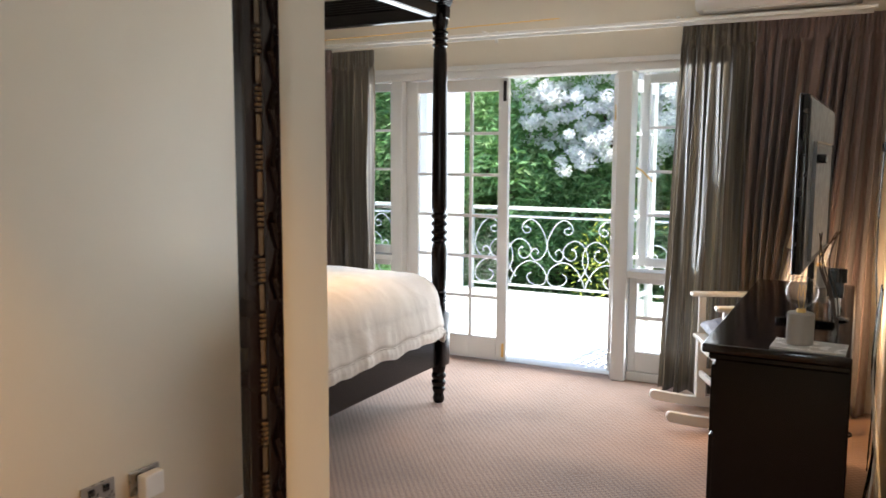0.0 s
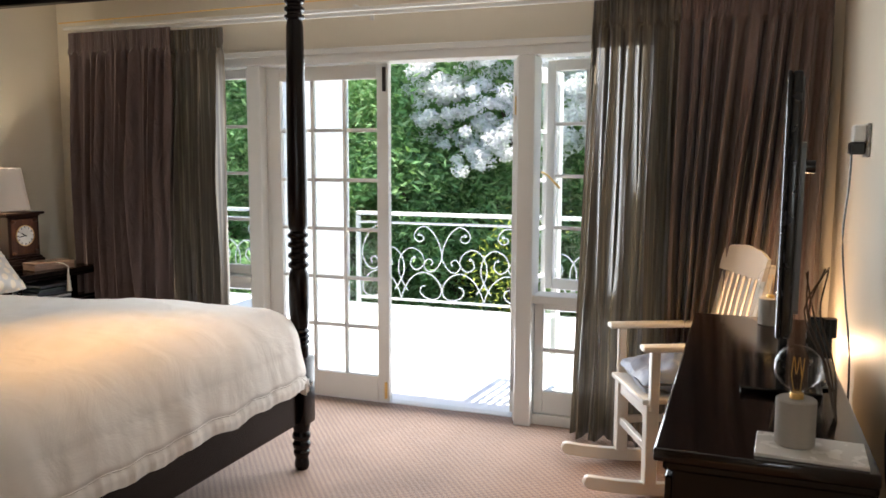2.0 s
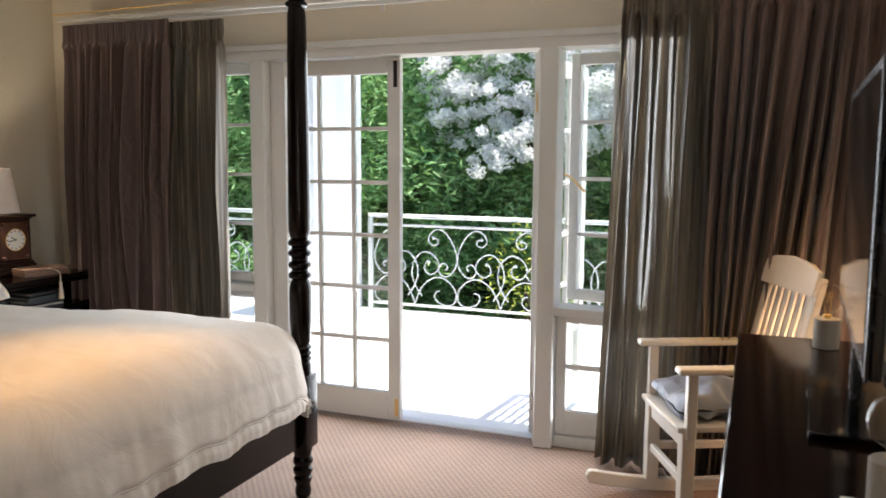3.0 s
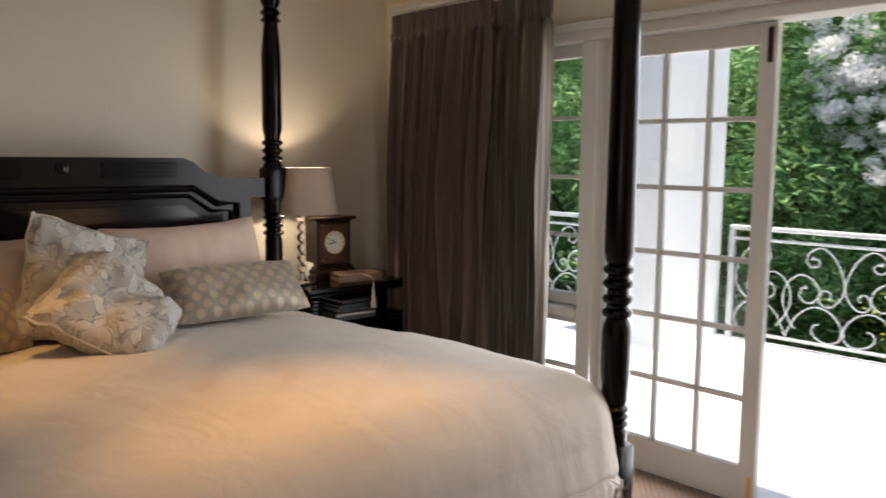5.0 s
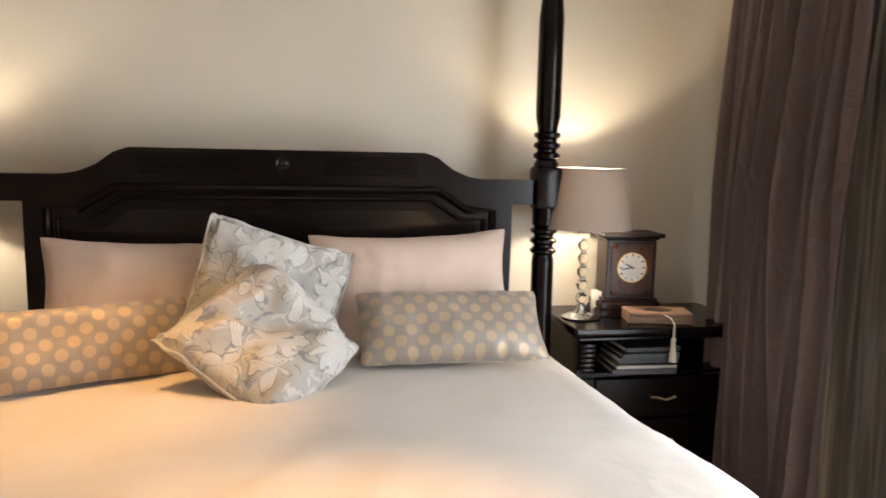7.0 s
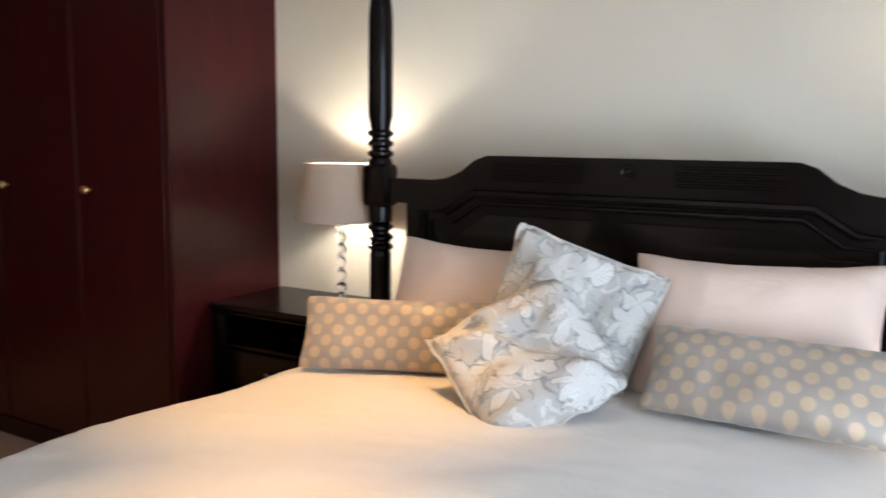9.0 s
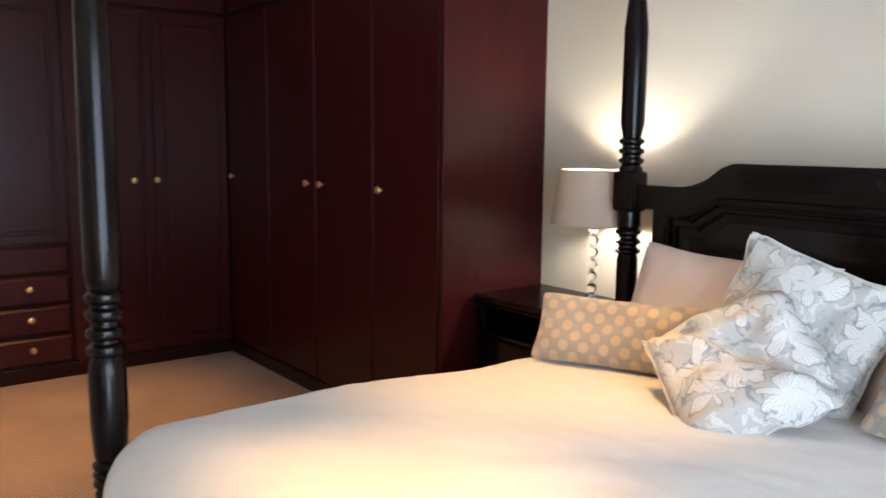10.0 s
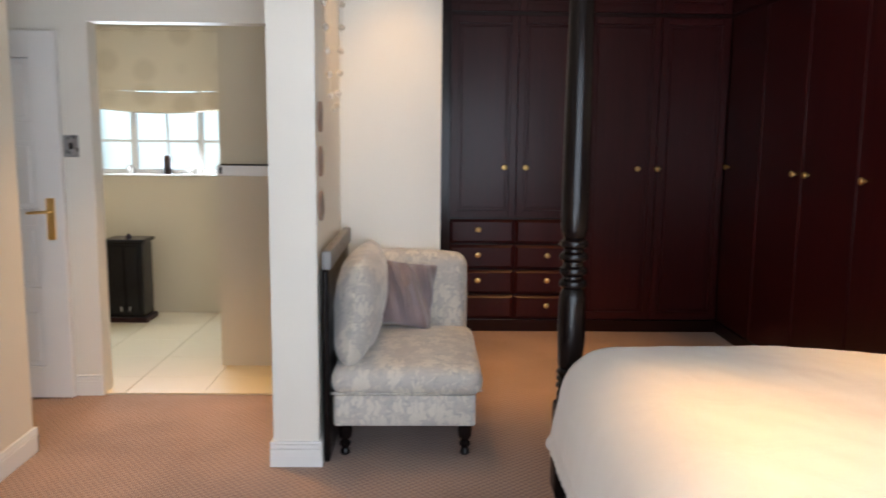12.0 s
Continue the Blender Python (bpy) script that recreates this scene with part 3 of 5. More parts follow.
def leaf(parent, name, w, h, cols, rows, stile=0.075, top=0.085, bottom=0.16, thick=0.042, bar=0.022):
    """A glazed leaf in local x (width), y (thickness), z; its hinge edge at x = 0."""
    ob = part(name, boxes((0, stile, 0, thick, 0, h), (w - stile, w, 0, thick, 0, h), (stile, w - stile, 0, thick, 0, bottom), (stile, w - stile, 0, thick, h - top, h), bevel=0.004), WHITE, parent)
    gw, gh = w - 2 * stile, h - top - bottom
    bm = bmesh.new()
    for c in range(1, cols):
        x = stile + gw * c / cols
        box(bm, x - bar / 2, x + bar / 2, 0.006, thick - 0.006, bottom, h - top, 0.004)
    for r in range(1, rows):
        z = bottom + gh * r / rows
        for c in range(cols):
            box(bm, stile + gw * c / cols + (bar / 2 if c else 0), stile + gw * (c + 1) / cols - (bar / 2 if c < cols - 1 else 0), 0.0065, thick - 0.0065, z - bar / 2, z + bar / 2, 0.004)
    part("glazing_bars", bm, WHITE, ob)
    me = None
    for c in range(cols):
        for r in range(rows):
            x0, z0 = stile + gw * c / cols, bottom + gh * r / rows
            if me is None:
                p = part("pane", boxes((-gw / cols / 2 + 0.008, gw / cols / 2 - 0.008, -0.002, 0.002, -gh / rows / 2 + 0.008, gh / rows / 2 - 0.008)), GLASS, ob)
                me = p.data
            else:
                p = new("pane", me)
                p.parent = ob
            p.location = (x0 + gw / cols / 2, thick / 2, z0 + gh / rows / 2)
            p.visible_shadow = False
    return ob


# fixed left leaf, and the leaf that stands open on the balcony
door1 = frame_thing("door_1", "")
d1 = leaf(door1, "door_leaf", 0.80, 2.02, 3, 6)
d1.location = (-3.43, FY0 + 0.015, 0.015)
bolt = part("bolt", boxes((0.765, 0.785, -0.012, 0.0, 1.86, 2.0), (0.77, 0.78, -0.018, -0.012, 1.86, 1.885), bevel=0.002), simple("dark_bolt", (0.06, 0.05, 0.05), 0.4, 0.8), d1)
part("bolt", boxes((0.772, 0.788, -0.012, 0.0, 0.03, 0.13), bevel=0.002), BRASS, d1)
door2 = frame_thing("door_2", "")
d2 = leaf(door2, "door_leaf", 0.79, 2.02, 3, 6)
d2.matrix_basis = pose(-1.868, FY1 + 0.02, 0.015, 0, 0, 84)
for z in (0.22, 1.78):
    part("hinge", boxes((-1.872, -1.866, FY0 + 0.02, FY1 + 0.01, z - 0.05, z + 0.05), bevel=0.001), BRASS if z > 1 else STEEL, door2)
# casements over fixed lights
for name, x0, x1, ang in (("window_2", -4.30, -3.545, 0), ("window_3", -1.745, -1.07, 13)):
    wnd = frame_thing(name, "")
    if ang:
        lf = leaf(wnd, "casement", x1 - x0 - 0.006, 1.285, 3, 4, 0.05, 0.06, 0.06, 0.038, 0.02)
        lf.matrix_basis = pose(x1 - 0.003, FY1 - 0.01, 0.75, 0, 0, 180 - ang)
        part("stay", tube([(x0 + 0.03, FY0, 1.42), (x0 + 0.06, FY0 + 0.03, 1.40), (x0 + 0.12, FY0 + 0.07, 1.33)], 0.006), BRASS, wnd)
    else:
        lf = leaf(wnd, "casement", x1 - x0 - 0.006, 1.285, 3, 4, 0.05, 0.06, 0.06, 0.038, 0.02)
        lf.location = (x0 + 0.003, FY0 + 0.02, 0.75)
    lf = leaf(wnd, "fixed_light", x1 - x0 - 0.006, 0.635, 1, 2, 0.05, 0.04, 0.13, 0.038, 0.025)
    lf.location = (x0 + 0.003, FY0 + 0.02, 0.062)

# ---- curtains ----


def curtain(name, label, x0, x1, y, z0, z1, folds, mat, depth=0.05, seed=0, sweep=0.0, pinch=0.10, flare=0.0, lean=0.0):
    """A hanging curtain with a pleated heading and uneven folds. sweep: how far folds lean sideways towards the hem."""
    rnd = random.Random(seed)
    n, m = folds * 16, 56
    ph = [0.0]
    for k in range(n):
        ph.append(ph[-1] + 1 + 0.6 * noise.noise(Vector((k / n * folds * 0.7, seed * 3.1, 0))))
    ph = [2 * math.pi * folds * p / ph[-1] for p in ph]
    bm = bmesh.new()
    g = []
    for j in range(m + 1):
        t = j / m
        t = t ** 1.6
        z = z1 + (z0 - z1) * t
        row = []
        for i in range(n + 1):
            u = i / n
            tape = math.exp(-((z1 - z - 0.115) / 0.018) ** 2)
            head = 1.0 if z > z1 - 0.10 else math.exp(-((z1 - 0.10 - z) / 0.03) ** 2)
            amp = depth * (0.3 + 0.7 * min(1, t * 2.5)) * (1.0 + 0.9 * noise.noise(Vector((u * 9, t * 0.8, seed))))
            wob = 0.9 * noise.noise(Vector((u * 5, t * 1.6, seed + 4)))
            fold = amp * math.sin(ph[i] + wob) + 0.35 * amp * math.sin(ph[i] * 2.3 + t * 2)
            fold += 0.006 * min(1, 4 * t) * noise.noise(Vector((u * folds * 3.2, t * 2.2, seed + 30)))
            fold = fold * (1 - 0.75 * head) * (1 - 0.6 * tape) - head * 0.013 * abs(math.sin(ph[i] * 1.5))
            yy = y + 0.5 * depth * (0.3 + t) * noise.noise(Vector((u * 4, t, seed + 20))) * (1 - head) + fold
            yy -= 0.012 * tape * max(0, math.cos(ph[i])) ** 2
            xx = x0 + (x1 - x0) * u + sweep * t * (u - 0.5) * 2 + 0.012 * (1 - head) * noise.noise(Vector((u * 14, t * 3, seed + 8)))
            xx += flare * t * (1 - u) + lean * t * 3 * u ** 1.5 * (1 - u)
            row.append(bm.verts.new((xx - (x0 + x1) / 2, yy - y, z)))
        g.append(row)
    for j in range(m):
        for i in range(n):
            bm.faces.new((g[j][i], g[j + 1][i], g[j + 1][i + 1], g[j][i + 1]))
    ob = part(name, bm, mat)
    ob.location = ((x0 + x1) / 2, y, 0)
    s = ob.modifiers.new("thick", "SOLIDIFY")
    s.thickness = 0.003
    return tagged(ob, label, "curtain", "curtains of the window wall")


CY = 6.64
curtain("curtain", "taupe pleated curtain hanging by the bedside wall, drawn aside", -4.72, -3.93, CY, 0.02, 2.265, 12, CURTAIN, 0.075, 1)
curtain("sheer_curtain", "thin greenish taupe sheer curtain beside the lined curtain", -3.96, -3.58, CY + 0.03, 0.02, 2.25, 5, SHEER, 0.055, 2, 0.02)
curtain("curtain", "taupe pleated curtain gathered behind the television, folds swept aside", -1.04, -0.325, CY + 0.11, 0.02, 2.285, 11, CURTAIN, 0.075, 3, 0.0, 0.1, 0.0, -0.34)
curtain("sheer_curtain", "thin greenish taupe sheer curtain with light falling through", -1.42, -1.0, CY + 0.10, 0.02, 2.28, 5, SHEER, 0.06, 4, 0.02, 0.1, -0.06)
rail = thing("curtain_rail", (-2.5, CY, 2.29), "long white double curtain rail over the window wall", "curtain rail")
RAILM = simple("white_rail", (0.7, 0.68, 0.64), 0.4)
part("track", boxes((-2.25, 2.12, -0.012, 0.010, -0.005, 0.015), bevel=0.003), RAILM, rail)
part("track", boxes((-2.22, 2.1, 0.045, 0.065, -0.02, 0.0), bevel=0.003), RAILM, rail)
part("draw_rod", tube([(-2.24, -0.05, 0.03), (0.35, -0.06, 0.062)], 0.004), BRASS, rail)
for x in (-1.85, -0.2, 1.07, 2.0):
    part("bracket", boxes((x - 0.01, x + 0.01, -0.012, NORTH - CY - 0.001, 0.016, 0.028), (x - 0.012, x + 0.012, NORTH - CY - 0.012, NORTH - CY - 0.001, -0.02, 0.06), bevel=0.002), RAILM, rail)

# ---- air conditioner ----
ac = thing("air_conditioner", (-0.90, NORTH, 2.345), "white wall-mounted air conditioner over the curtain", "air conditioner")
part("casing", prism([(-0.002, 0.01), (-0.17, 0.01), (-0.205, 0.05), (-0.205, 0.26), (-0.18, 0.29), (-0.002, 0.29)], -0.44, 0.44, "x"), PLASTIC, ac)
part("louvre", boxes((-0.40, 0.40, -0.16, -0.06, 0.0, 0.0095), bevel=0.002), PLASTIC, ac)

# ---- wardrobes ----
WX, WY = -4.37, 0.50


def knob(parent, x, y, z, axis):
    bm = lathe([(0.008, 0), (0.008, 0.012), (0.019, 0.020), (0.0215, 0.028), (0.017, 0.036), (0.002, 0.039)], 16)
    bmesh.ops.transform(bm, matrix=pose(x, y, z, -90, 0, 0) if axis == "y" else pose(x, y, z, 0, 90, 0), verts=bm.verts)
    return part("knob", bm, BRASS, parent, "round brass knob")


def wardrobe_door(parent, u0, u1, z0, z1, plane, axis, knob_u=None, knob_z=1.27, name="door", inset=0.055, deep=True):
    """A framed door in the plane, its face towards +axis."""
    t = 0.02

    def b(bm, a0, a1, p0, p1, c0, c1, bev):
        if axis == "y":
            box(bm, a0, a1, plane + p0, plane + p1, c0, c1, bev)
        else:
            box(bm, plane + p0, plane + p1, a0, a1, c0, c1, bev)

    g = 0.002
    u0, u1 = u0 + g, u1 - g
    bm = bmesh.new()
    b(bm, u0 + inset, u1 - inset, 0, 0.006, z0 + inset, z1 - inset, 0)
    d = part(name, bm, MAHOG, parent)
    for kind, a0, a1, c0, c1 in (("stile", u0, u0 + inset, z0, z1), ("stile", u1 - inset, u1, z0, z1), ("rail", u0 + inset, u1 - inset, z0, z0 + inset), ("rail", u0 + inset, u1 - inset, z1 - inset, z1)):
        bm = bmesh.new()
        b(bm, a0, a1, 0, t, c0, c1, 0.003)
        part(kind, bm, MAHOG, d)
    bm = bmesh.new()
    b(bm, u0 + inset + 0.02, u1 - inset - 0.02, 0.0065, 0.015, z0 + inset + 0.02, z1 - inset - 0.02, 0.006)
    part("panel", bm, MAHOG, d)
    if knob_u is not None:
        if axis == "y":
            knob(d, knob_u, plane + t, knob_z, "y")
        else:
            knob(d, plane + t, knob_u, knob_z, "x")
    return d


KNZ = 1.265
ward_s = thing("built_in_wardrobe", (0, 0, 0), "dark mahogany built-in wardrobe with doors, small drawers and brass knobs", "wardrobe")
part("carcass", boxes((WEST, -2.21, SOUTH, WY - 0.022, 0.0, 2.68), bevel=0), MAHOG_D, ward_s)
part("plinth", boxes((WX, -2.21, WY - 0.0215, WY + 0.004, 0.0, 0.09), bevel=0.002), MAHOG_D, ward_s)
part("side_stile", boxes((-2.28, -2.21, WY - 0.0215, WY + 0.004, 0.0905, 2.68), bevel=0.002), MAHOG_D, ward_s)
UPZ = 2.38
for u0, u1, ku in ((-2.79, -2.29, -2.70), (-3.29, -2.79, -2.86)):
    wardrobe_door(ward_s, u0, u1, 0.885, UPZ, WY - 0.0215, "y", ku, KNZ)
    wardrobe_door(ward_s, u0, u1, UPZ + 0.03, 2.67, WY - 0.0215, "y", None)
    for k in range(4):
        z0 = 0.10 + k * 0.195
        dr = part("drawer", boxes((u0 + 0.004, u1 - 0.004, WY - 0.0215, WY - 0.008, z0, z0 + 0.185), (u0 + 0.006, u1 - 0.006, WY - 0.0078, WY + 0.014, z0 + 0.002, z0 + 0.183), bevel=0.003), MAHOG, ward_s)
        for v in dr.data.vertices:
            if v.co.y > WY + 0.005:
                v.co.x += 0.016 * (1 if v.co.x < (u0 + u1) / 2 else -1)
                v.co.z += 0.016 * (1 if v.co.z < z0 + 0.09 else -1)
        if (u0 < -3 and k < 3) or (u0 > -3 and k > 0):
            knob(dr, (u0 + u1) / 2 + (0.0 if u0 < -3 else 0.03), WY + 0.014, z0 + 0.11, "y")
for u0, u1, ku in ((-3.85, -3.30, -3.707), (-4.365, -3.85, -3.856)):
    wardrobe_door(ward_s, u0, u1, 0.10, UPZ, WY - 0.0215, "y", ku, KNZ)
    wardrobe_door(ward_s, u0, u1, UPZ + 0.03, 2.67, WY - 0.0215, "y", None)

ward_w = thing("built_in_wardrobe", (0, 0, 0), "dark red mahogany wardrobe with panelled doors beside the nightstand", "wardrobe")
part("carcass", boxes((WEST, WX - 0.022, WY - 0.02, 2.985, 0.0, 2.68), bevel=0), MAHOG_D, ward_w)
part("end_panel", boxes((WEST, WX + 0.004, 2.9855, 3.01, 0.0, 2.68), bevel=0.003), MAHOG, ward_w)
part("plinth", boxes((WX - 0.0215, WX + 0.004, WY + 0.004, 2.985, 0.0, 0.09), bevel=0.002), MAHOG_D, ward_w)
for v0, v1, ku in ((0.51, 1.15, 0.60), (1.15, 1.775, 1.693), (1.775, 2.40, 1.86), (2.40, 2.98, 2.482)):
    d = part("door", boxes((WX - 0.0215, WX - 0.001, v0 + 0.002, v1 - 0.002, 0.10, UPZ), bevel=0.004, seg=2), MAHOG, ward_w)
    part("edge_bead", boxes((WX - 0.0008, WX + 0.005, v1 - 0.03, v1 - 0.008, 0.11, UPZ - 0.01), bevel=0.002), MAHOG, d)
    knob(d, WX - 0.001, ku, KNZ + 0.022, "x")
    part("upper_door", boxes((WX - 0.0215, WX - 0.001, v0 + 0.002, v1 - 0.002, UPZ + 0.03, 2.67), bevel=0.004, seg=2), MAHOG, ward_w)

# ---- nightstands ----


def nightstand(place, w, d, h, label):
    ns = thing("nightstand", place, label, "nightstand", "pair of nightstands beside the bed")
    part("top", boxes((0, d + 0.02, -0.02, w + 0.02, h - 0.03, h), bevel=0.007, seg=2), ESPRESSO_Y, ns)
    part("moulding", boxes((0, d + 0.008, -0.008, w + 0.008, h - 0.05, h - 0.0305), bevel=0.006), ESPRESSO_Y, ns)
    part("body", boxes((0, d - 0.02, 0, 0.02, 0.05, h - 0.0505), (0, d - 0.02, w - 0.02, w, 0.05, h - 0.0505), (0, 0.015, 0.02, w - 0.02, 0.05, h - 0.0505), (0.015, d - 0.02, 0.02, w - 0.02, 0.61, 0.625), (0.015, d - 0.02, 0.02, w - 0.02, 0.05, 0.07)), ESPRESSO, ns)
    for y in (0.0, w - 0.07):
        part("pilaster", boxes((d - 0.02, d, y, y + 0.07, 0.0, h - 0.20), bevel=0.004), ESPRESSO, ns)
        for k in range(6):
            part("corbel", boxes((d + 0.0002, d + 0.016 - k * 0.002, y + 0.004, y + 0.066, h - 0.0755 - k * 0.02, h - 0.0575 - k * 0.02), bevel=0.005, seg=2), ESPRESSO, ns)
    for z0, z1 in ((0.44, 0.605), (0.255, 0.43), (0.075, 0.245)):
        dr = part("drawer", boxes((d - 0.03, d - 0.004, 0.075, w - 0.075, z0, z1), bevel=0.005), ESPRESSO_Y, ns)
        part("handle", tube([(d - 0.004, w / 2 - 0.05, (z0 + z1) / 2), (d + 0.018, w / 2 - 0.04, (z0 + z1) / 2 + 0.006), (d + 0.022, w / 2, (z0 + z1) / 2 - 0.004), (d + 0.018, w / 2 + 0.04, (z0 + z1) / 2 + 0.006), (d - 0.004, w / 2 + 0.05, (z0 + z1) / 2)], 0.005), simple("aged_brass", (0.35, 0.26, 0.13), 0.35, 1.0), dr)
    part("base", boxes((0, d + 0.01, 0.0, w, 0.0, 0.0495), bevel=0.004), ESPRESSO_Y, ns)
    return ns


NS_H = 0.81
nightstand((WEST + 0.02, 5.97, 0), 0.735, 0.46, NS_H, "black-brown nightstand with carved corbels, crowded with lamp, clock and box")
nightstand((WEST + 0.02, 3.06, 0), 0.68, 0.46, NS_H, "black-brown nightstand with open shelf between bed and wardrobe")


def bedside_lamp(x, y, z):
    ob = thing("table_lamp", (x, y, z), "lit table lamp with crystal ball stem and taupe drum shade", "table lamp", "pair of bedside lamps")
    part("base", lathe([(0.075, 0), (0.078, 0.006), (0.06, 0.014), (0.03, 0.022), (0.018, 0.04), (0.016, 0.055), (0.022, 0.06)], 28), STEEL, ob)
    zz = 0.06
    for k in range(6):
        r = 0.0245
        prof = [(0.008, zz)] + [(r * math.sin(a * math.pi / 8), zz + 0.024 - 0.024 * math.cos(a * math.pi / 8)) for a in range(1, 8)] + [(0.008, zz + 0.048)]
        part("crystal_ball", lathe(prof, 14), CRYSTAL, ob)
        part("collar", lathe([(0.014, zz + 0.0485), (0.014, zz + 0.0535)], 12), STEEL, ob)
        zz += 0.054
    part("stem", lathe([(0.007, zz), (0.007, 0.44), (0.016, 0.441), (0.016, 0.48)], 12), STEEL, ob)
    part("bulb", lathe([(0.012, 0.4805), (0.014, 0.49), (0.028, 0.52), (0.03, 0.54), (0.022, 0.56), (0.004, 0.57)], 16), BULB, ob).visible_shadow = False
    bm = lathe([(0.195, 0.375), (0.155, 0.615)], 40, caps=False)
    lathe([(0.152, 0.615), (0.192, 0.375)], 40, bm=bm, caps=False)
    lathe([(0.195, 0.375), (0.192, 0.375)], 40, bm=bm, caps=False)
    lathe([(0.152, 0.615), (0.155, 0.615)], 40, bm=bm, caps=False)
    bmesh.ops.remove_doubles(bm, verts=bm.verts, dist=0.0002)
    bmesh.ops.recalc_face_normals(bm, faces=bm.faces)
    part("shade", bm, SHADE, ob)
    return ob


BULB = Mat("bulb_glow", (1, 0.9, 0.7), 0.4)
BULB.set("Emission Color", (1, 0.75, 0.45, 1))
BULB.set("Emission Strength", 8.0)
BULB = BULB.m
bedside_lamp(-4.75, 6.05, NS_H)
bedside_lamp(-4.78, 3.58, NS_H)

# ---- dresser ----
DX0, DX1, DY0, DY1, DH = -0.845, -0.405, 4.33, 5.96, 0.875
dr = thing("dresser", ((DX0 + DX1) / 2, DY0, 0), "long black-brown chest of drawers with a polished top below the television", "chest of drawers")
cx = (DX0 + DX1) / 2
part("top", boxes((DX0 - cx, DX1 - cx, 0, DY1 - DY0, DH - 0.03, DH), bevel=0.006, seg=2), POLISHED, dr)
part("moulding", boxes((DX0 - cx + 0.02, DX1 - cx, 0.018, DY1 - DY0 - 0.018, DH - 0.055, DH - 0.0305), bevel=0.006), ESPRESSO_Y, dr)
part("body", boxes((DX0 - cx + 0.04, DX1 - cx, 0.035, DY1 - DY0 - 0.035, 0.0, DH - 0.0555), bevel=0.003), ESPRESSO, dr)
for r in range(3):
    for c in range(3):
        y0 = 0.07 + c * 0.50
        z0 = 0.08 + r * 0.24
        d = part("drawer", boxes((DX0 - cx + 0.022, DX0 - cx + 0.0395, y0, y0 + 0.49, z0, z0 + 0.23), bevel=0.004), ESPRESSO_Y, dr)

# ---- outside ----
structure("balcony_floor", boxes((-16.0, 3.0, FY1 + 0.06, 10.19, -0.25, -0.03)), paint("white_terrace", (0.85, 0.85, 0.84), 0.7))
structure("ground", boxes((-300, 300, 6.5, 400, -3.2, -3.0)), paint("lawn", (0.05, 0.09, 0.03), 0.9, 0.4, 0.5))
structure("wall_outside", boxes((-8.0, OPEN0, 7.121, 7.16, -3.0, 4.0), (OPEN1, 3.0, 7.121, 7.16, -3.0, 4.0), (OPEN0, OPEN1, 7.121, 7.16, 2.11, 4.0)), PLASTER)
structure("pillar_1", boxes((-4.97, -4.55, 9.25, 10.17, -0.03, 3.4), bevel=0.004), PLASTER)


def leaves(bm, centre, r, count, size, rnd, squash=1.0, wide=0.45):
    for _ in range(count):
        v = Vector((rnd.gauss(0, 1), rnd.gauss(0, 1), rnd.gauss(0, 1))).normalized() * (rnd.random() ** 0.4)
        p = Vector(centre) + Vector((v.x * r, v.y * r, v.z * r * squash))
        s = size * (0.6 + 0.8 * rnd.random())
        q = Euler((rnd.random() * 6.28, rnd.random() * 6.28, rnd.random() * 6.28)).to_matrix()
        a = [p + q @ Vector(c) for c in ((0, -s, 0), (s * wide, 0, s * 0.12), (0, s, 0), (-s * wide, 0, s * 0.12))]
        bm.faces.new([bm.verts.new(c) for c in a])
    return bm


def tree(name, place, label, height, clumps, spread, mat, seed, leaf_size=0.055, count=1400, blossom=0, crown0=0.3):
    rnd = random.Random(seed)
    ob = thing(name, place, label, "tree", "trees beyond the balcony")
    bm = tube([(0, 0, 0), (0.1, 0.05, height * 0.4), (0.0, 0.1, height * 0.8)], [0.14, 0.10, 0.05], n=8)
    for k in range(6):
        a = rnd.random() * 6.28
        tube([(0.05, 0.05, height * (0.3 + 0.08 * k)), (math.cos(a) * spread * 0.5, math.sin(a) * spread * 0.5, height * (0.5 + 0.08 * k))], [0.05, 0.02], bm, 6)
    part("trunk", bm, BARK, ob)
    bm, bm2 = bmesh.new(), bmesh.new()
    for k in range(clumps):
        a, rr = rnd.random() * 6.28, spread * rnd.random() ** 0.5
        z = height * (crown0 + (1 - crown0) * rnd.random())
        r = 0.35 + 0.35 * rnd.random()
        c = (math.cos(a) * rr, math.sin(a) * rr, z)
        leaves(bm, c, r, count // 8, leaf_size * 1.35, rnd, 0.8, 0.30)
    for k in range(blossom):
        a, rr = rnd.random() * 6.28, spread * (0.5 + 0.5 * rnd.random())
        z = height * (0.6 + 0.4 * rnd.random())
        leaves(bm2, (math.cos(a) * rr, -abs(math.sin(a)) * rr, z), 0.16 + 0.1 * rnd.random(), 120, 0.035, rnd)
    part("crown", bm, mat, ob, "", False, "stuff")
    if blossom:
        part("blossom", bm2, BLOSSOM, ob, "pale lilac blossom", False, "stuff")
    else:
        bm2.free()
    return ob


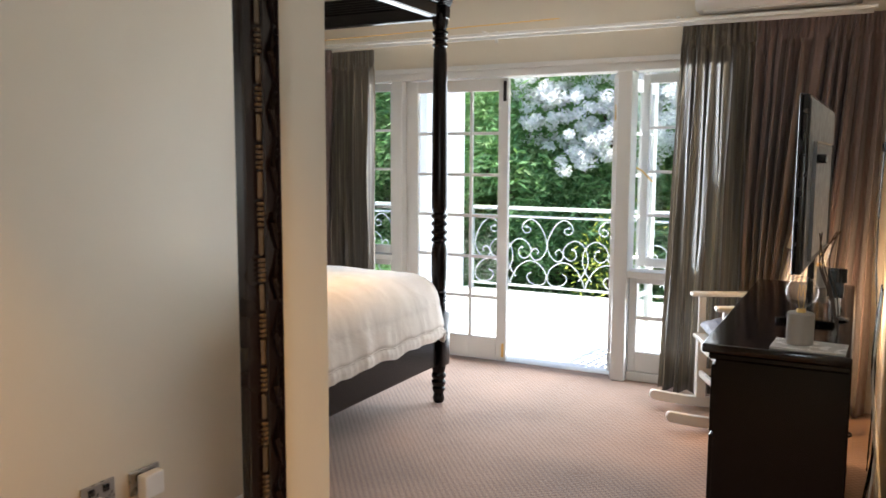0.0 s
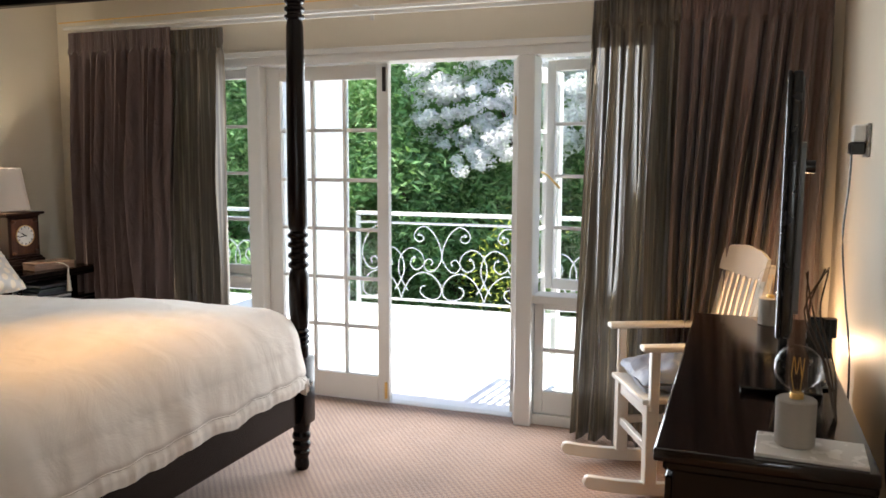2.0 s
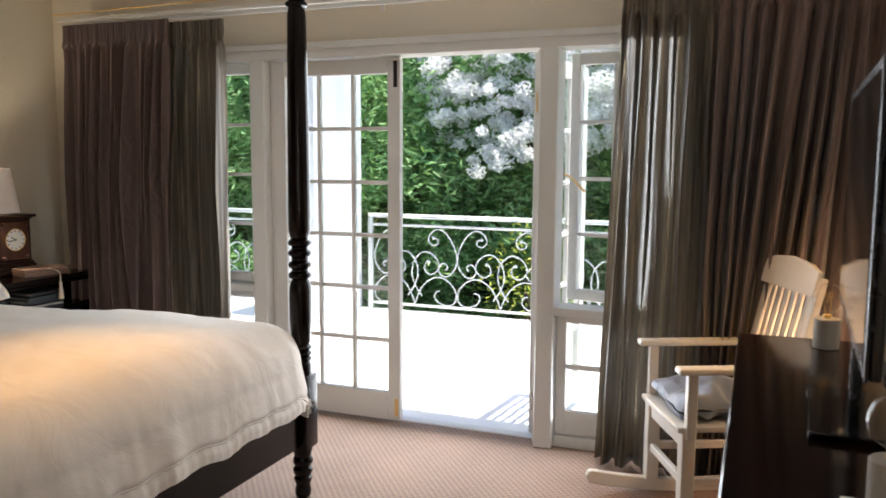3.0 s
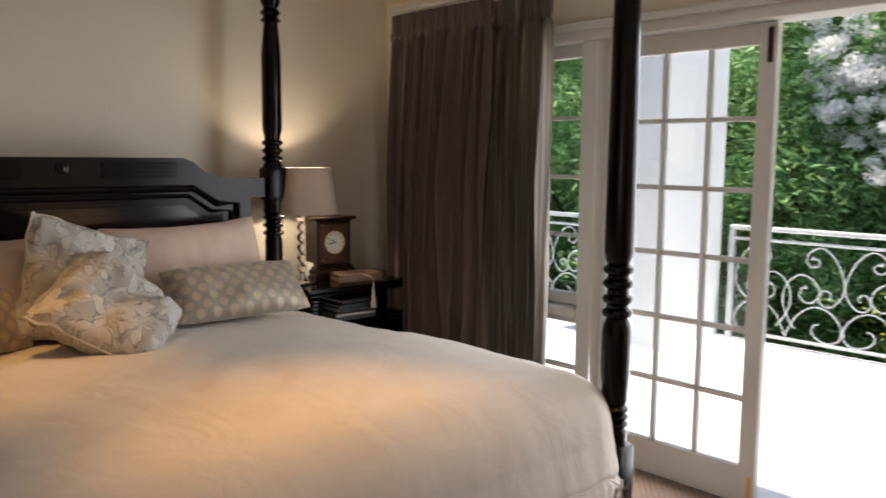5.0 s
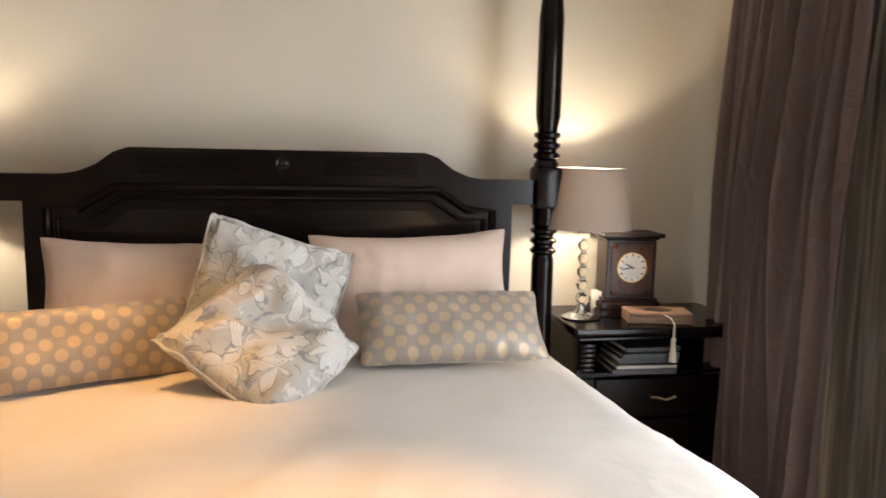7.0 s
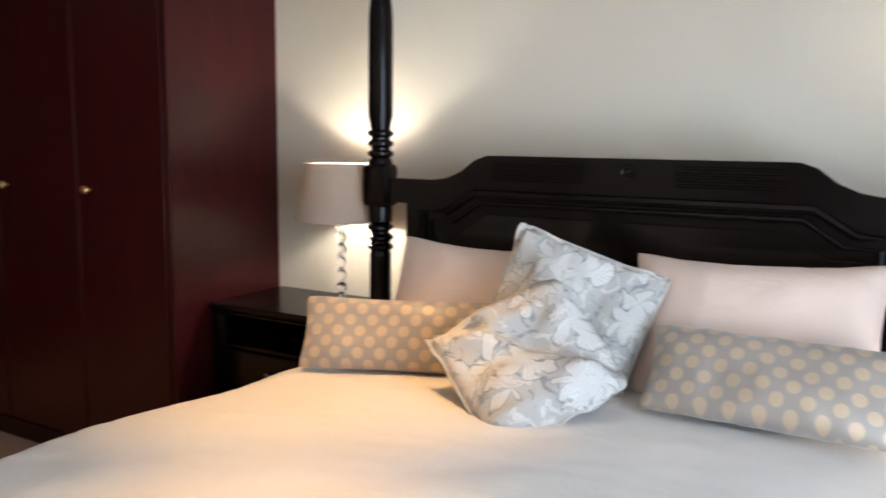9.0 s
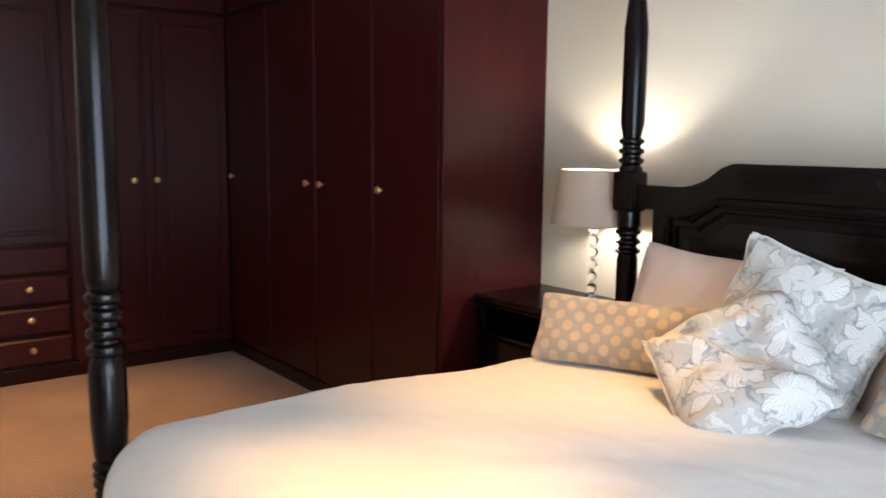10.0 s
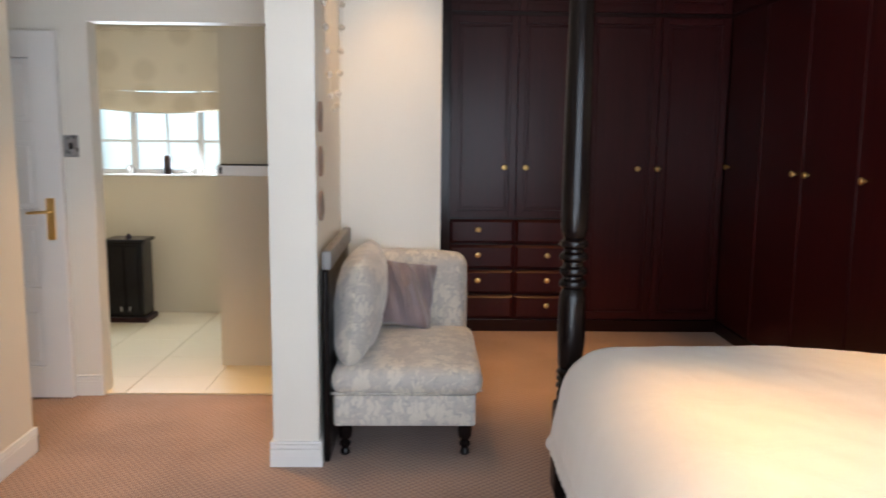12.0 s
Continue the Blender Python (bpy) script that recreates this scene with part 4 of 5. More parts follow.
flower = tree("flowering_tree", (-3.9, 14.6, -3.0), "green tree covered in pale lilac blossom beyond the balcony", 6.6, 110, 2.0, FOLIAGE, 5, 0.05, 1700, 0, 0.45)
rnd = random.Random(77)
bm = bmesh.new()
for k in range(75):
    x = rnd.uniform(-1.15, 1.9)
    z = 4.4 + 2.5 * rnd.random()
    if x < 0.1 and z < 4.45 - 0.5 * x:
        continue
    y = -1.95 + 0.5 * rnd.random() + 0.12 * (z - 4.3)
    for q in range(6):
        c = (x + rnd.gauss(0, 0.16), y + rnd.gauss(0, 0.10), z + rnd.gauss(0, 0.11))
        leaves(bm, c, 0.09 + 0.07 * rnd.random(), 95, 0.034, rnd, 0.8)
part("blossom", bm, BLOSSOM, flower, "pale lilac blossom", False, "stuff")
for k, (x, y, h, s) in enumerate(((-6.8, 14.4, 6.8, 2.2), (-5.2, 15.2, 7.0, 2.2), (-1.2, 15.6, 7.2, 2.4), (1.0, 15.0, 6.6, 2.2), (-8.8, 13.9, 6.4, 2.0), (-11.2, 14.5, 7, 2.4), (-2.8, 15.4, 5.5, 2.0))):
    tree("tree", (x, y, -3.0), "dense green leafy tree beyond the balcony", h, 170, s, FOLIAGE, 11 + k, 0.046, 3000, 0, 0.12)
tree("shrub", (-3.30, 12.3, -3.0), "yellow-leaved shrub rising beyond the railing", 3.9, 7, 0.32, YELLOW, 31, 0.034, 520, 0, 0.7)
# flat dark green sheet added to close the gaps between the trees
structure("dark_backdrop", boxes((-25, 15, 17.5, 18.0, -3.0, 5.0)), paint("far_green", (0.02, 0.045, 0.015), 0.9, 0.7))


def smooth_path(pts, k=5):
    """A Catmull-Rom curve through 3D points."""
    pts = [Vector(p) for p in pts]
    pts = [pts[0] * 2 - pts[1]] + pts + [pts[-1] * 2 - pts[-2]]
    out = []
    for i in range(1, len(pts) - 2):
        for j in range(k):
            t = j / k
            a, b, c, d = pts[i - 1:i + 3]
            out.append(0.5 * (2 * b + (c - a) * t + (2 * a - 5 * b + 4 * c - d) * t * t + (3 * b - a - 3 * c + d) * t ** 3))
    out.append(pts[-2])
    return out


# ---- balustrade ----
rb = thing("balustrade", (-3.49, 10.12, 0), "white wrought-iron balcony railing with curled scrolls", "railing")
part("top_rail", boxes((-0.95, 4.6, -0.03, 0.03, 0.905, 0.945), bevel=0.01), IRON, rb)
part("mid_rail", boxes((-0.95, 4.6, -0.012, 0.012, 0.82, 0.845), bevel=0.004), IRON, rb)
part("bottom_rail", boxes((-0.95, 4.6, -0.015, 0.015, 0.03, 0.055), bevel=0.004), IRON, rb)
for x in (-0.93, 4.58):
    part("post", boxes((x - 0.022, x + 0.022, -0.022, 0.022, -0.03, 0.9), bevel=0.004), IRON, rb)
ARC = [(0.445, 0.055), (0.42, 0.13), (0.36, 0.24), (0.28, 0.31), (0.20, 0.335), (0.11, 0.31), (0.035, 0.24), (0.007, 0.17), (0.02, 0.10), (0.07, 0.065), (0.13, 0.062), (0.20, 0.09), (0.235, 0.14), (0.22, 0.185), (0.18, 0.20)]
LYRE = [(0.25, 0.72), (0.205, 0.705), (0.205, 0.665), (0.26, 0.65), (0.30, 0.70), (0.27, 0.77), (0.185, 0.805), (0.085, 0.73), (0.012, 0.58), (0.01, 0.46), (0.08, 0.36), (0.155, 0.35), (0.195, 0.41), (0.15, 0.475), (0.10, 0.45), (0.115, 0.41)]
HEART = [(0.37, 0.14), (0.43, 0.225), (0.475, 0.34), (0.46, 0.47), (0.39, 0.56), (0.31, 0.58), (0.225, 0.53), (0.19, 0.45), (0.22, 0.385), (0.285, 0.36), (0.34, 0.405), (0.33, 0.47), (0.30, 0.485)]
shared = {}
for k in range(-1, 6):
    c = k * 0.89
    for key, pts in (("arc", ARC), ("lyre", LYRE), ("heart", HEART)):
        for s in (1, -1):
            if k == -1 and s == -1:
                continue
            if (key, s) not in shared:
                bm = tube(smooth_path([(s * u, 0, z) for u, z in pts], 4), 0.0072, n=6)
                if key != "arc":
                    u, z = (pts[0] if key == "lyre" else pts[-1])
                    bmesh.ops.create_icosphere(bm, subdivisions=2, radius=0.017, matrix=pose(s * u, 0, z))
                shared[key, s] = mesh_of(bm, "scroll", IRON)
            ob = new("scroll", shared[key, s])
            ob.parent = rb
            ob.location = (c, 0, 0)

rb2 = thing("balustrade", (-8.54, 10.12, 0), "white wrought-iron balcony railing beyond the pillar", "railing")
for nm, dims in (("top_rail", (-6.4, 3.55, -0.03, 0.03, 0.905, 0.945)), ("mid_rail", (-6.4, 3.55, -0.012, 0.012, 0.82, 0.845)), ("bottom_rail", (-6.4, 3.55, -0.015, 0.015, 0.03, 0.055)), ("post", (-6.42, -6.38, -0.02, 0.02, -0.03, 0.905)), ("post", (3.55, 3.58, -0.02, 0.02, -0.03, 0.945))):
    part(nm, boxes(dims, bevel=0.004), IRON, rb2)
for k in range(-7, 4):
    for key in ("arc", "lyre", "heart"):
        for s in (1, -1):
            ob = new("scroll", shared[key, s])
            ob.parent = rb2
            ob.location = (k * 0.89 + 0.4, 0, 0)

# ---- bedding ----
DOTS = Mat("dotted_satin", (0.5, 0.42, 0.34), 0.45)
_v = DOTS.node("ShaderNodeVectorMath", {0: DOTS.co((19.5, 19.5, 0), (0, 0, 0.785))}, operation="FRACTION").outputs[0]
_d = DOTS.node("ShaderNodeVectorMath", {0: _v, 1: (0.5, 0.5, 0.0)}, operation="DISTANCE").outputs["Value"]
_f = DOTS.ramp(_d, [(0.33, (1, 1, 1)), (0.37, (0, 0, 0))])
DOTS.set("Base Color", DOTS.mix(_f, (0.28, 0.24, 0.20), (0.46, 0.34, 0.225)))
DOTS.set("Metallic", DOTS.math("MULTIPLY", _f, 0.2))
DOTS.set("Sheen Weight", 0.4)
DOTS.bump(DOTS.noise(6, 5, distort=1.0), 0.35, 0.02)
DOTS = DOTS.m



def blooms(name, scale, ground, petal, line, soft, rough, sheen=0.0, warp=0.05):
    """A printed or woven pattern of large many-petalled flowers with fine veins."""
    m = Mat(name, ground, rough)
    wv = m.node("ShaderNodeTexNoise", {"Vector": m.co(), "Scale": scale * 1.6, "Detail": 3.0}).outputs["Color"]
    at = m.node("ShaderNodeVectorMath", {0: m.co(), 1: m.node("ShaderNodeVectorMath", {0: wv, "Scale": warp}, operation="SCALE").outputs[0]}, operation="ADD").outputs[0]
    vo = m.node("ShaderNodeTexVoronoi", {"Vector": at, "Scale": scale, "Randomness": 0.85})
    sc = (scale, scale, scale)
    rel = m.node("ShaderNodeVectorMath", {0: m.node("ShaderNodeVectorMath", {0: at, 1: sc}, operation="MULTIPLY").outputs[0], 1: m.node("ShaderNodeVectorMath", {0: vo.outputs["Position"], 1: sc}, operation="MULTIPLY").outputs[0]}, operation="SUBTRACT").outputs[0]
    sp = m.node("ShaderNodeSeparateXYZ", {0: rel})
    ang = m.math("ARCTAN2", sp.outputs[1], sp.outputs[0])
    pet = m.math("ABSOLUTE", m.math("COSINE", m.math("ADD", m.math("MULTIPLY", ang, 2.5), m.math("MULTIPLY", m.noise(scale * 1.4, 2), 5.0))))
    reach = m.math("ADD", m.math("MULTIPLY", m.math("POWER", pet, 0.7), 0.42), 0.16)
    deep = m.math("SUBTRACT", reach, vo.outputs["Distance"])
    vein = m.math("ABSOLUTE", m.math("SINE", m.math("ADD", m.math("MULTIPLY", ang, 23.0), m.math("MULTIPLY", m.noise(scale * 3, 3), 8.0))))
    tone = m.mix(m.ramp(vein, [(0.0, (soft,) * 3), (0.5, (0, 0, 0))]), petal, line)
    back = m.ramp(m.noise(scale * 2.4, 3, distort=1.2), [(0.36, line), (0.42, ground), (0.58, ground), (0.62, petal), (0.70, ground)])
    col = m.mix(m.ramp(deep, [(0.0, (0, 0, 0)), (0.05, (1, 1, 1))]), ground, tone)
    m.t.links.new(back, col.node.inputs[6])
    edge = m.ramp(m.math("ABSOLUTE", deep), [(0.0, (1 - soft * 0.6,) * 3), (0.03, (1, 1, 1))])
    m.set("Base Color", m.mix(0.9, col, edge, "MULTIPLY"))
    m.set("Sheen Weight", sheen)
    m.bump(m.noise(7, 5, distort=1.0), 0.35, 0.02)
    return m.m


FLORAL = blooms("floral_cotton", 6.6, (0.415, 0.40, 0.365), (0.585, 0.565, 0.52), (0.24, 0.25, 0.265), 0.75, 0.85, 0.0, 0.085)


def laid(name, bm, mat, centre, along, up, label, category, group=""):
    """A soft thing whose local x runs along and whose local y runs up; its face is local z."""
    x = Vector(along).normalized()
    z = x.cross(Vector(up)).normalized()
    y = z.cross(x)
    m = Matrix((x, y, z)).transposed().to_4x4()
    m.translation = centre
    ob = part(name, bm, mat)
    ob.matrix_world = m
    return tagged(ob, label, category, group)


laid("pillow", cushion(0.73, 0.48, 0.24, nx=48, ny=34, corner=0.9, seed=3, wrinkle=0.006, ears=0.07, pinch=0.012), PILLOW, (-4.47, 5.30, 0.972), (0, 1, 0.03), (-0.42, 0, 1), "plump peach-white cotton pillow leaning on the headboard", "pillow", "sleeping pillows against the headboard")
laid("pillow", cushion(0.76, 0.47, 0.24, nx=48, ny=34, corner=0.9, seed=4, wrinkle=0.006, ears=0.07, pinch=0.012), PILLOW, (-4.47, 4.43, 0.955), (0, 1, -0.01), (-0.42, 0, 1), "plump peach-white cotton pillow leaning on the headboard", "pillow", "sleeping pillows against the headboard")


def piped(w, d, h, seed, wrinkle):
    """A cushion with a flat stitched flange all round."""
    bm = cushion(w, d, h, nx=48, ny=48, seed=seed, wrinkle=wrinkle, ears=0.07, pinch=0.02)
    for v in bm.verts:
        u, t = abs(v.co.x) / (w / 2), abs(v.co.y) / (d / 2)
        e = max(u, t)
        if e > 0.90:
            v.co.z = v.co.z * 0.25 + 0.010 * math.sin(v.co.x * 60 + v.co.y * 47)
        v.co.z += 0.03 * noise.noise(Vector((v.co.x * 5, v.co.y * 5, seed)))
    return bm


b0 = piped(0.49, 0.48, 0.13, 9, 0.014)
c0_ = laid("cushion", b0, FLORAL, (-4.305, 4.79, 0.985), (-0.05, 0.437, -0.136), (-0.306, 0.255, 0.918), "grey and cream floral cushion standing behind its twin", "cushion", "floral scatter cushions")
b1 = piped(0.46, 0.45, 0.18, 10, 0.017)
for v in b1.verts:
    pull = 1 - 0.13 * (max(0, v.co.x) / 0.23 * max(0, v.co.y) / 0.225) ** 2
    v.co.x, v.co.y = v.co.x * pull, v.co.y * pull
    v.co.z += 0.010 * noise.noise(Vector((v.co.x * 9 - v.co.y * 14, v.co.x * 14, 3.0)))
    v.co.z -= 0.035 * math.exp(-((v.co.x - v.co.y + 0.05) / 0.05) ** 2) * (1 if v.co.z > 0 else 0.3)
c1_ = laid("cushion", b1, FLORAL, (-4.03, 4.79, 0.925), (0.65, 1.02, -0.70), (-0.91, 0.96, 0.56), "grey and cream floral cushion slumped forward on the duvet", "cushion", "floral scatter cushions")
PIPE = cloth("cream_piping", (0.55, 0.53, 0.48), 0.85)
for ob in (c0_, c1_):
    xs, ys = max(v.co.x for v in ob.data.vertices), max(v.co.y for v in ob.data.vertices)
    rim = sorted({(round(math.atan2(v.co.y / ys, v.co.x / xs), 4), tuple(v.co)) for v in ob.data.vertices if max(abs(v.co.x) / xs, abs(v.co.y) / ys) > 0.955 and len([1 for q in (abs(v.co.x) / xs, abs(v.co.y) / ys) if q > 0.90]) > 0})
    step = max(1, len(rim) // 90)
    path = [p for _, p in rim[::step]]
    part("piping", tube(path + [path[0]], 0.004, n=5), PIPE, ob)
laid("bolster_cushion", cushion(0.63, 0.275, 0.12, nx=56, ny=32, seed=12, wrinkle=0.006, ears=0.05, pinch=0.016), DOTS, (-4.215, 5.385, 0.912), (0.0, 1, 0.0), (-0.72, 0, 0.78), "oblong grey satin cushion with copper dots on the bed", "cushion", "dotted oblong cushions")
laid("bolster_cushion", cushion(0.63, 0.25, 0.12, nx=56, ny=32, seed=13, wrinkle=0.006, ears=0.05, pinch=0.016), DOTS, (-4.16, 4.27, 0.90), (-0.37, 0.93, 0.0), (-0.55, 0, 1), "oblong grey satin cushion with copper dots on the bed", "cushion", "dotted oblong cushions")

# ---- on the nightstand ----
CLOCKWOOD = timber("clock_walnut", (0.022, 0.0095, 0.006), 0.3, 0.15, 2, 0.4)
CARVED = timber("carved_walnut", (0.085, 0.034, 0.018), 0.4, 0.2, 2, 0.6, 9)
FACE = simple("clock_face", (0.7, 0.69, 0.64), 0.35)
ck = thing("mantel_clock", (-4.83, 6.275, NS_H), "dark walnut mantel clock with a round white face on the nightstand", "clock", rz=-3)
part("base", boxes((-0.085, 0.085, -0.135, 0.135, 0.0, 0.03), (-0.08, 0.08, -0.13, 0.13, 0.0305, 0.06), (-0.072, 0.072, -0.12, 0.12, 0.0605, 0.075), bevel=0.005), CLOCKWOOD, ck)
part("case", boxes((-0.062, 0.062, -0.108, 0.108, 0.0755, 0.32), bevel=0.003), CLOCKWOOD, ck)
part("top", boxes((-0.085, 0.085, -0.135, 0.135, 0.3305, 0.347), (-0.07, 0.07, -0.118, 0.118, 0.3205, 0.33), bevel=0.004), CLOCKWOOD, ck)
part("front_panel", boxes((0.0625, 0.067, -0.09, 0.09, 0.09, 0.305), bevel=0.002), CARVED, ck)
for zz in (0.10, 0.295):
    for yy in (-0.075, 0.075):
        bm = bmesh.new()
        bmesh.ops.create_icosphere(bm, subdivisions=2, radius=0.014, matrix=pose(0.068, yy, zz))
        part("carving", bm, CARVED, ck)


def disc(r, t, x, y, z, n=32, ring=None):
    prof = [(r, 0), (r, t)] if ring is None else [(ring, 0), (r, 0), (r, t), (ring, t)]
    bm = lathe(prof, n, caps=ring is None)
    bmesh.ops.transform(bm, matrix=pose(x, y, z, 0, 90, 0), verts=bm.verts)
    return bm


dial = part("dial", disc(0.059, 0.004, 0.0672, 0, 0.205), FACE, ck)
part("bezel", disc(0.063, 0.007, 0.0672, 0, 0.205, 40, 0.0592), BRASS, ck)
for k in range(12):
    a = k * math.pi / 6
    bm = boxes((0.0714, 0.0722, -0.0022, 0.0022, 0.046, 0.056))
    bmesh.ops.transform(bm, matrix=Matrix.Translation((0, 0, 0.205)) @ Matrix.Rotation(a, 4, "X"), verts=bm.verts)
    part("hour_mark", bm, BLACK, dial)
for a, l in ((radians(60), 0.032), (radians(100), 0.045)):
    bm = boxes((0.0724, 0.0732, -0.0022, 0.0022, -0.008, l))
    bmesh.ops.transform(bm, matrix=Matrix.Translation((0, 0, 0.205)) @ Matrix.Rotation(a, 4, "X"), verts=bm.verts)
    part("pointer", bm, BLACK, dial)

BOXWOOD = timber("light_wood", (0.30, 0.185, 0.13), 0.5, 0.05, 1, 0.35, 6)
bx_ = thing("wooden_box", (-4.665, 6.345, NS_H), "small light wooden box with an oval inlay and a tassel", "box", rz=-12)
part("body", boxes((-0.07, 0.07, -0.13, 0.13, 0.0, 0.03), bevel=0.003), BOXWOOD, bx_)
part("lid", boxes((-0.07, 0.07, -0.13, 0.13, 0.031, 0.045), bevel=0.003), BOXWOOD, bx_)
bm = lathe([(0.035, 0.0), (0.035, 0.002)], 28, (0, 0, 0.0452))
for v in bm.verts:
    v.co.y *= 1.7
part("inlay", bm, CLOCKWOOD, bx_)
TASSEL = cloth("tassel_thread", (0.62, 0.56, 0.46), 0.9)
part("tassel", lathe([(0.016, -0.13), (0.013, -0.10), (0.008, -0.06), (0.007, -0.05), (0.010, -0.042), (0.004, -0.03), (0.003, 0.02)], 14, (0.155, 0.03, 0.0)), TASSEL, bx_)
part("cord", tube([(0.155, 0.03, 0.02), (0.12, 0.025, 0.035), (0.072, 0.01, 0.04)], 0.0025), TASSEL, bx_)
cd = thing("candle", (-4.845, 6.165, NS_H), "white pillar candle behind the lamp on the nightstand", "candle")
part("wax", lathe([(0.03, 0), (0.032, 0.004), (0.032, 0.09), (0.028, 0.096), (0.01, 0.093)], 24), PLASTIC, cd)
part("wick", tube([(0, 0, 0.092), (0.002, 0, 0.106)], 0.0012), BLACK, cd)
for k, (w_, c_, h_) in enumerate(((0.26, (0.03, 0.03, 0.035), 0.02), (0.25, (0.35, 0.33, 0.30), 0.012), (0.25, (0.02, 0.022, 0.028), 0.022), (0.24, (0.03, 0.045, 0.04), 0.014), (0.23, (0.02, 0.018, 0.02), 0.016))):
    bk = thing("book", (-4.655, 6.25 + 0.006 * k, 0.6255 + k * 0.0226), "closed book lying in a stack on the nightstand shelf", "book", "stack of books in the nightstand", rz=180 + (k * 37) % 9 - 4)
    cov = simple("book_cover", c_, 0.4)
    part("cover", boxes((-0.12, 0.09, -w_ / 2, w_ / 2, 0, 0.002), (-0.12, 0.09, -w_ / 2, w_ / 2, h_ - 0.002, h_), (-0.122, -0.12, -w_ / 2, w_ / 2, 0, h_)), cov, bk)
    part("page_block", boxes((-0.119, 0.086, -w_ / 2 + 0.003, w_ / 2 - 0.003, 0.0022, h_ - 0.0022)), FACE, bk)

# ---- on the dresser ----
TX, TY0, TY1, TZ0, TZ1 = -0.574, 4.54, 5.54, 1.09, 1.685
tv = thing("television", (TX + 0.012, 5.04, DH), "flat black television on a glossy foot on the dresser", "television", rz=-2.4)
TVBACK = simple("grey_tv_back", (0.14, 0.14, 0.14), 0.35, 0.2)
SCREEN = simple("black_screen", (0.006, 0.006, 0.007), 0.08)
part("housing", boxes((-0.012, 0.010, -0.5, 0.5, TZ0 - DH, TZ1 - DH), bevel=0.006, seg=3), BLACK, tv)
part("back_sheet", boxes((0.0102, 0.014, -0.485, 0.485, TZ0 - DH + 0.012, TZ1 - DH - 0.012), bevel=0.0015), TVBACK, tv)
part("bezel", boxes((-0.022, -0.0125, -0.502, 0.502, TZ0 - DH - 0.002, TZ1 - DH + 0.002), bevel=0.005, seg=2), BLACK, tv)
part("screen", boxes((-0.0235, -0.0225, -0.475, 0.475, TZ0 - DH + 0.03, TZ1 - DH - 0.025)), SCREEN, tv)
part("back_cover", boxes((0.0145, 0.020, -0.36, 0.36, TZ0 - DH + 0.03, TZ1 - DH - 0.15), bevel=0.012, seg=2), TVBACK, tv)
part("neck", boxes((-0.012, 0.012, -0.05, 0.05, 0.02, TZ0 - DH + 0.03), bevel=0.004), BLACK, tv)
part("foot", boxes((-0.10, 0.10, -0.21, 0.21, 0.008, 0.018), bevel=0.003), simple("gloss_black_foot", (0.006, 0.006, 0.007), 0.10), tv)
for y in (-0.17, 0.17):
    part("pad", lathe([(0.012, 0), (0.012, 0.0078)], 12, (-0.09, y, 0)), BLACK, tv)
    part("pad", lathe([(0.012, 0), (0.012, 0.0078)], 12, (0.09, y, 0)), BLACK, tv)
for y in (-0.28, -0.25):
    part("wall_bolt", disc(0.016, 0.03, 0.0205, y, 0.60, 12), BLACK, tv)

sl = thing("slate", (-0.53, 4.425, DH), "thin white marble slab under the bulb lamp", "slab", rz=-3)
part("slab", boxes((-0.108, 0.108, -0.075, 0.075, 0, 0.008), bevel=0.0015), simple("white_marble", (0.72, 0.69, 0.65), 0.25), sl)
BULB_GLASS = make_glass("clear_bulb_glass", 0.0, (0.985, 0.97, 0.95), 1.13)


def bulb_lamp(x, y, z):
    ob = thing("bulb_lamp", (x, y, z), "concrete cylinder lamp with a large clear globe bulb, unlit", "table lamp", "pair of bulb lamps on the dresser")
    part("base", lathe([(0.038, 0), (0.041, 0.003), (0.041, 0.098), (0.038, 0.101), (0.016, 0.1012)], 32), CONCRETE, ob)
    part("socket", lathe([(0.014, 0.1015), (0.014, 0.112), (0.012, 0.114)], 18), BRASS, ob)
    prof = [(0.013, 0.1142), (0.015, 0.124)] + [(0.049 * math.sin(a), 0.168 - 0.049 * math.cos(a)) for a in [0.42 + k * (math.pi - 0.44) / 16 for k in range(17)]]
    part("globe", lathe(prof, 30), BULB_GLASS, ob).visible_shadow = False
    part("filament", tube(smooth_path([(-0.006, 0, 0.116), (-0.012, 0, 0.15), (-0.008, 0.006, 0.19), (-0.003, 0, 0.152), (0.003, 0.006, 0.19), (0.008, 0, 0.15), (0.012, 0, 0.19), (0.006, 0, 0.116)]), 0.0008, n=4), BRASS, ob)
    return ob


bulb_lamp(-0.56, 4.44, DH + 0.0085)
far_lamp = bulb_lamp(-0.57, 5.82, DH)
tagged(far_lamp, "concrete cylinder lamp with a clear globe bulb behind the television", "table lamp", "pair of bulb lamps on the dresser")

sp = thing("desk_lamp", (-0.475, 4.98, DH), "small black and chrome lamp behind the television", "lamp")
part("base", lathe([(0.05, 0), (0.052, 0.006), (0.03, 0.014), (0.02, 0.016)], 24), BLACK, sp)
part("stem", lathe([(0.020, 0.0165), (0.020, 0.09)], 20), STEEL, sp)
part("head", prism([(-0.055, 0.0905), (0.055, 0.0905), (0.06, 0.13), (0.02, 0.17), (-0.05, 0.20)], -0.028, 0.028, "x"), BLACK, sp)
part("knob", lathe([(0.018, 0.15), (0.018, 0.20)], 16, (0.02, -0.06, 0)), BLACK, sp)
lamp("uplight_bulb", "POINT", pose(-0.43, 6.38, 0.70), 2.8, (1.0, 0.66, 0.38), radius=0.03)
ul = thing("uplight", (-0.43, 6.38, 0.0), "slim black uplight glowing in the gap behind the dresser", "lamp")
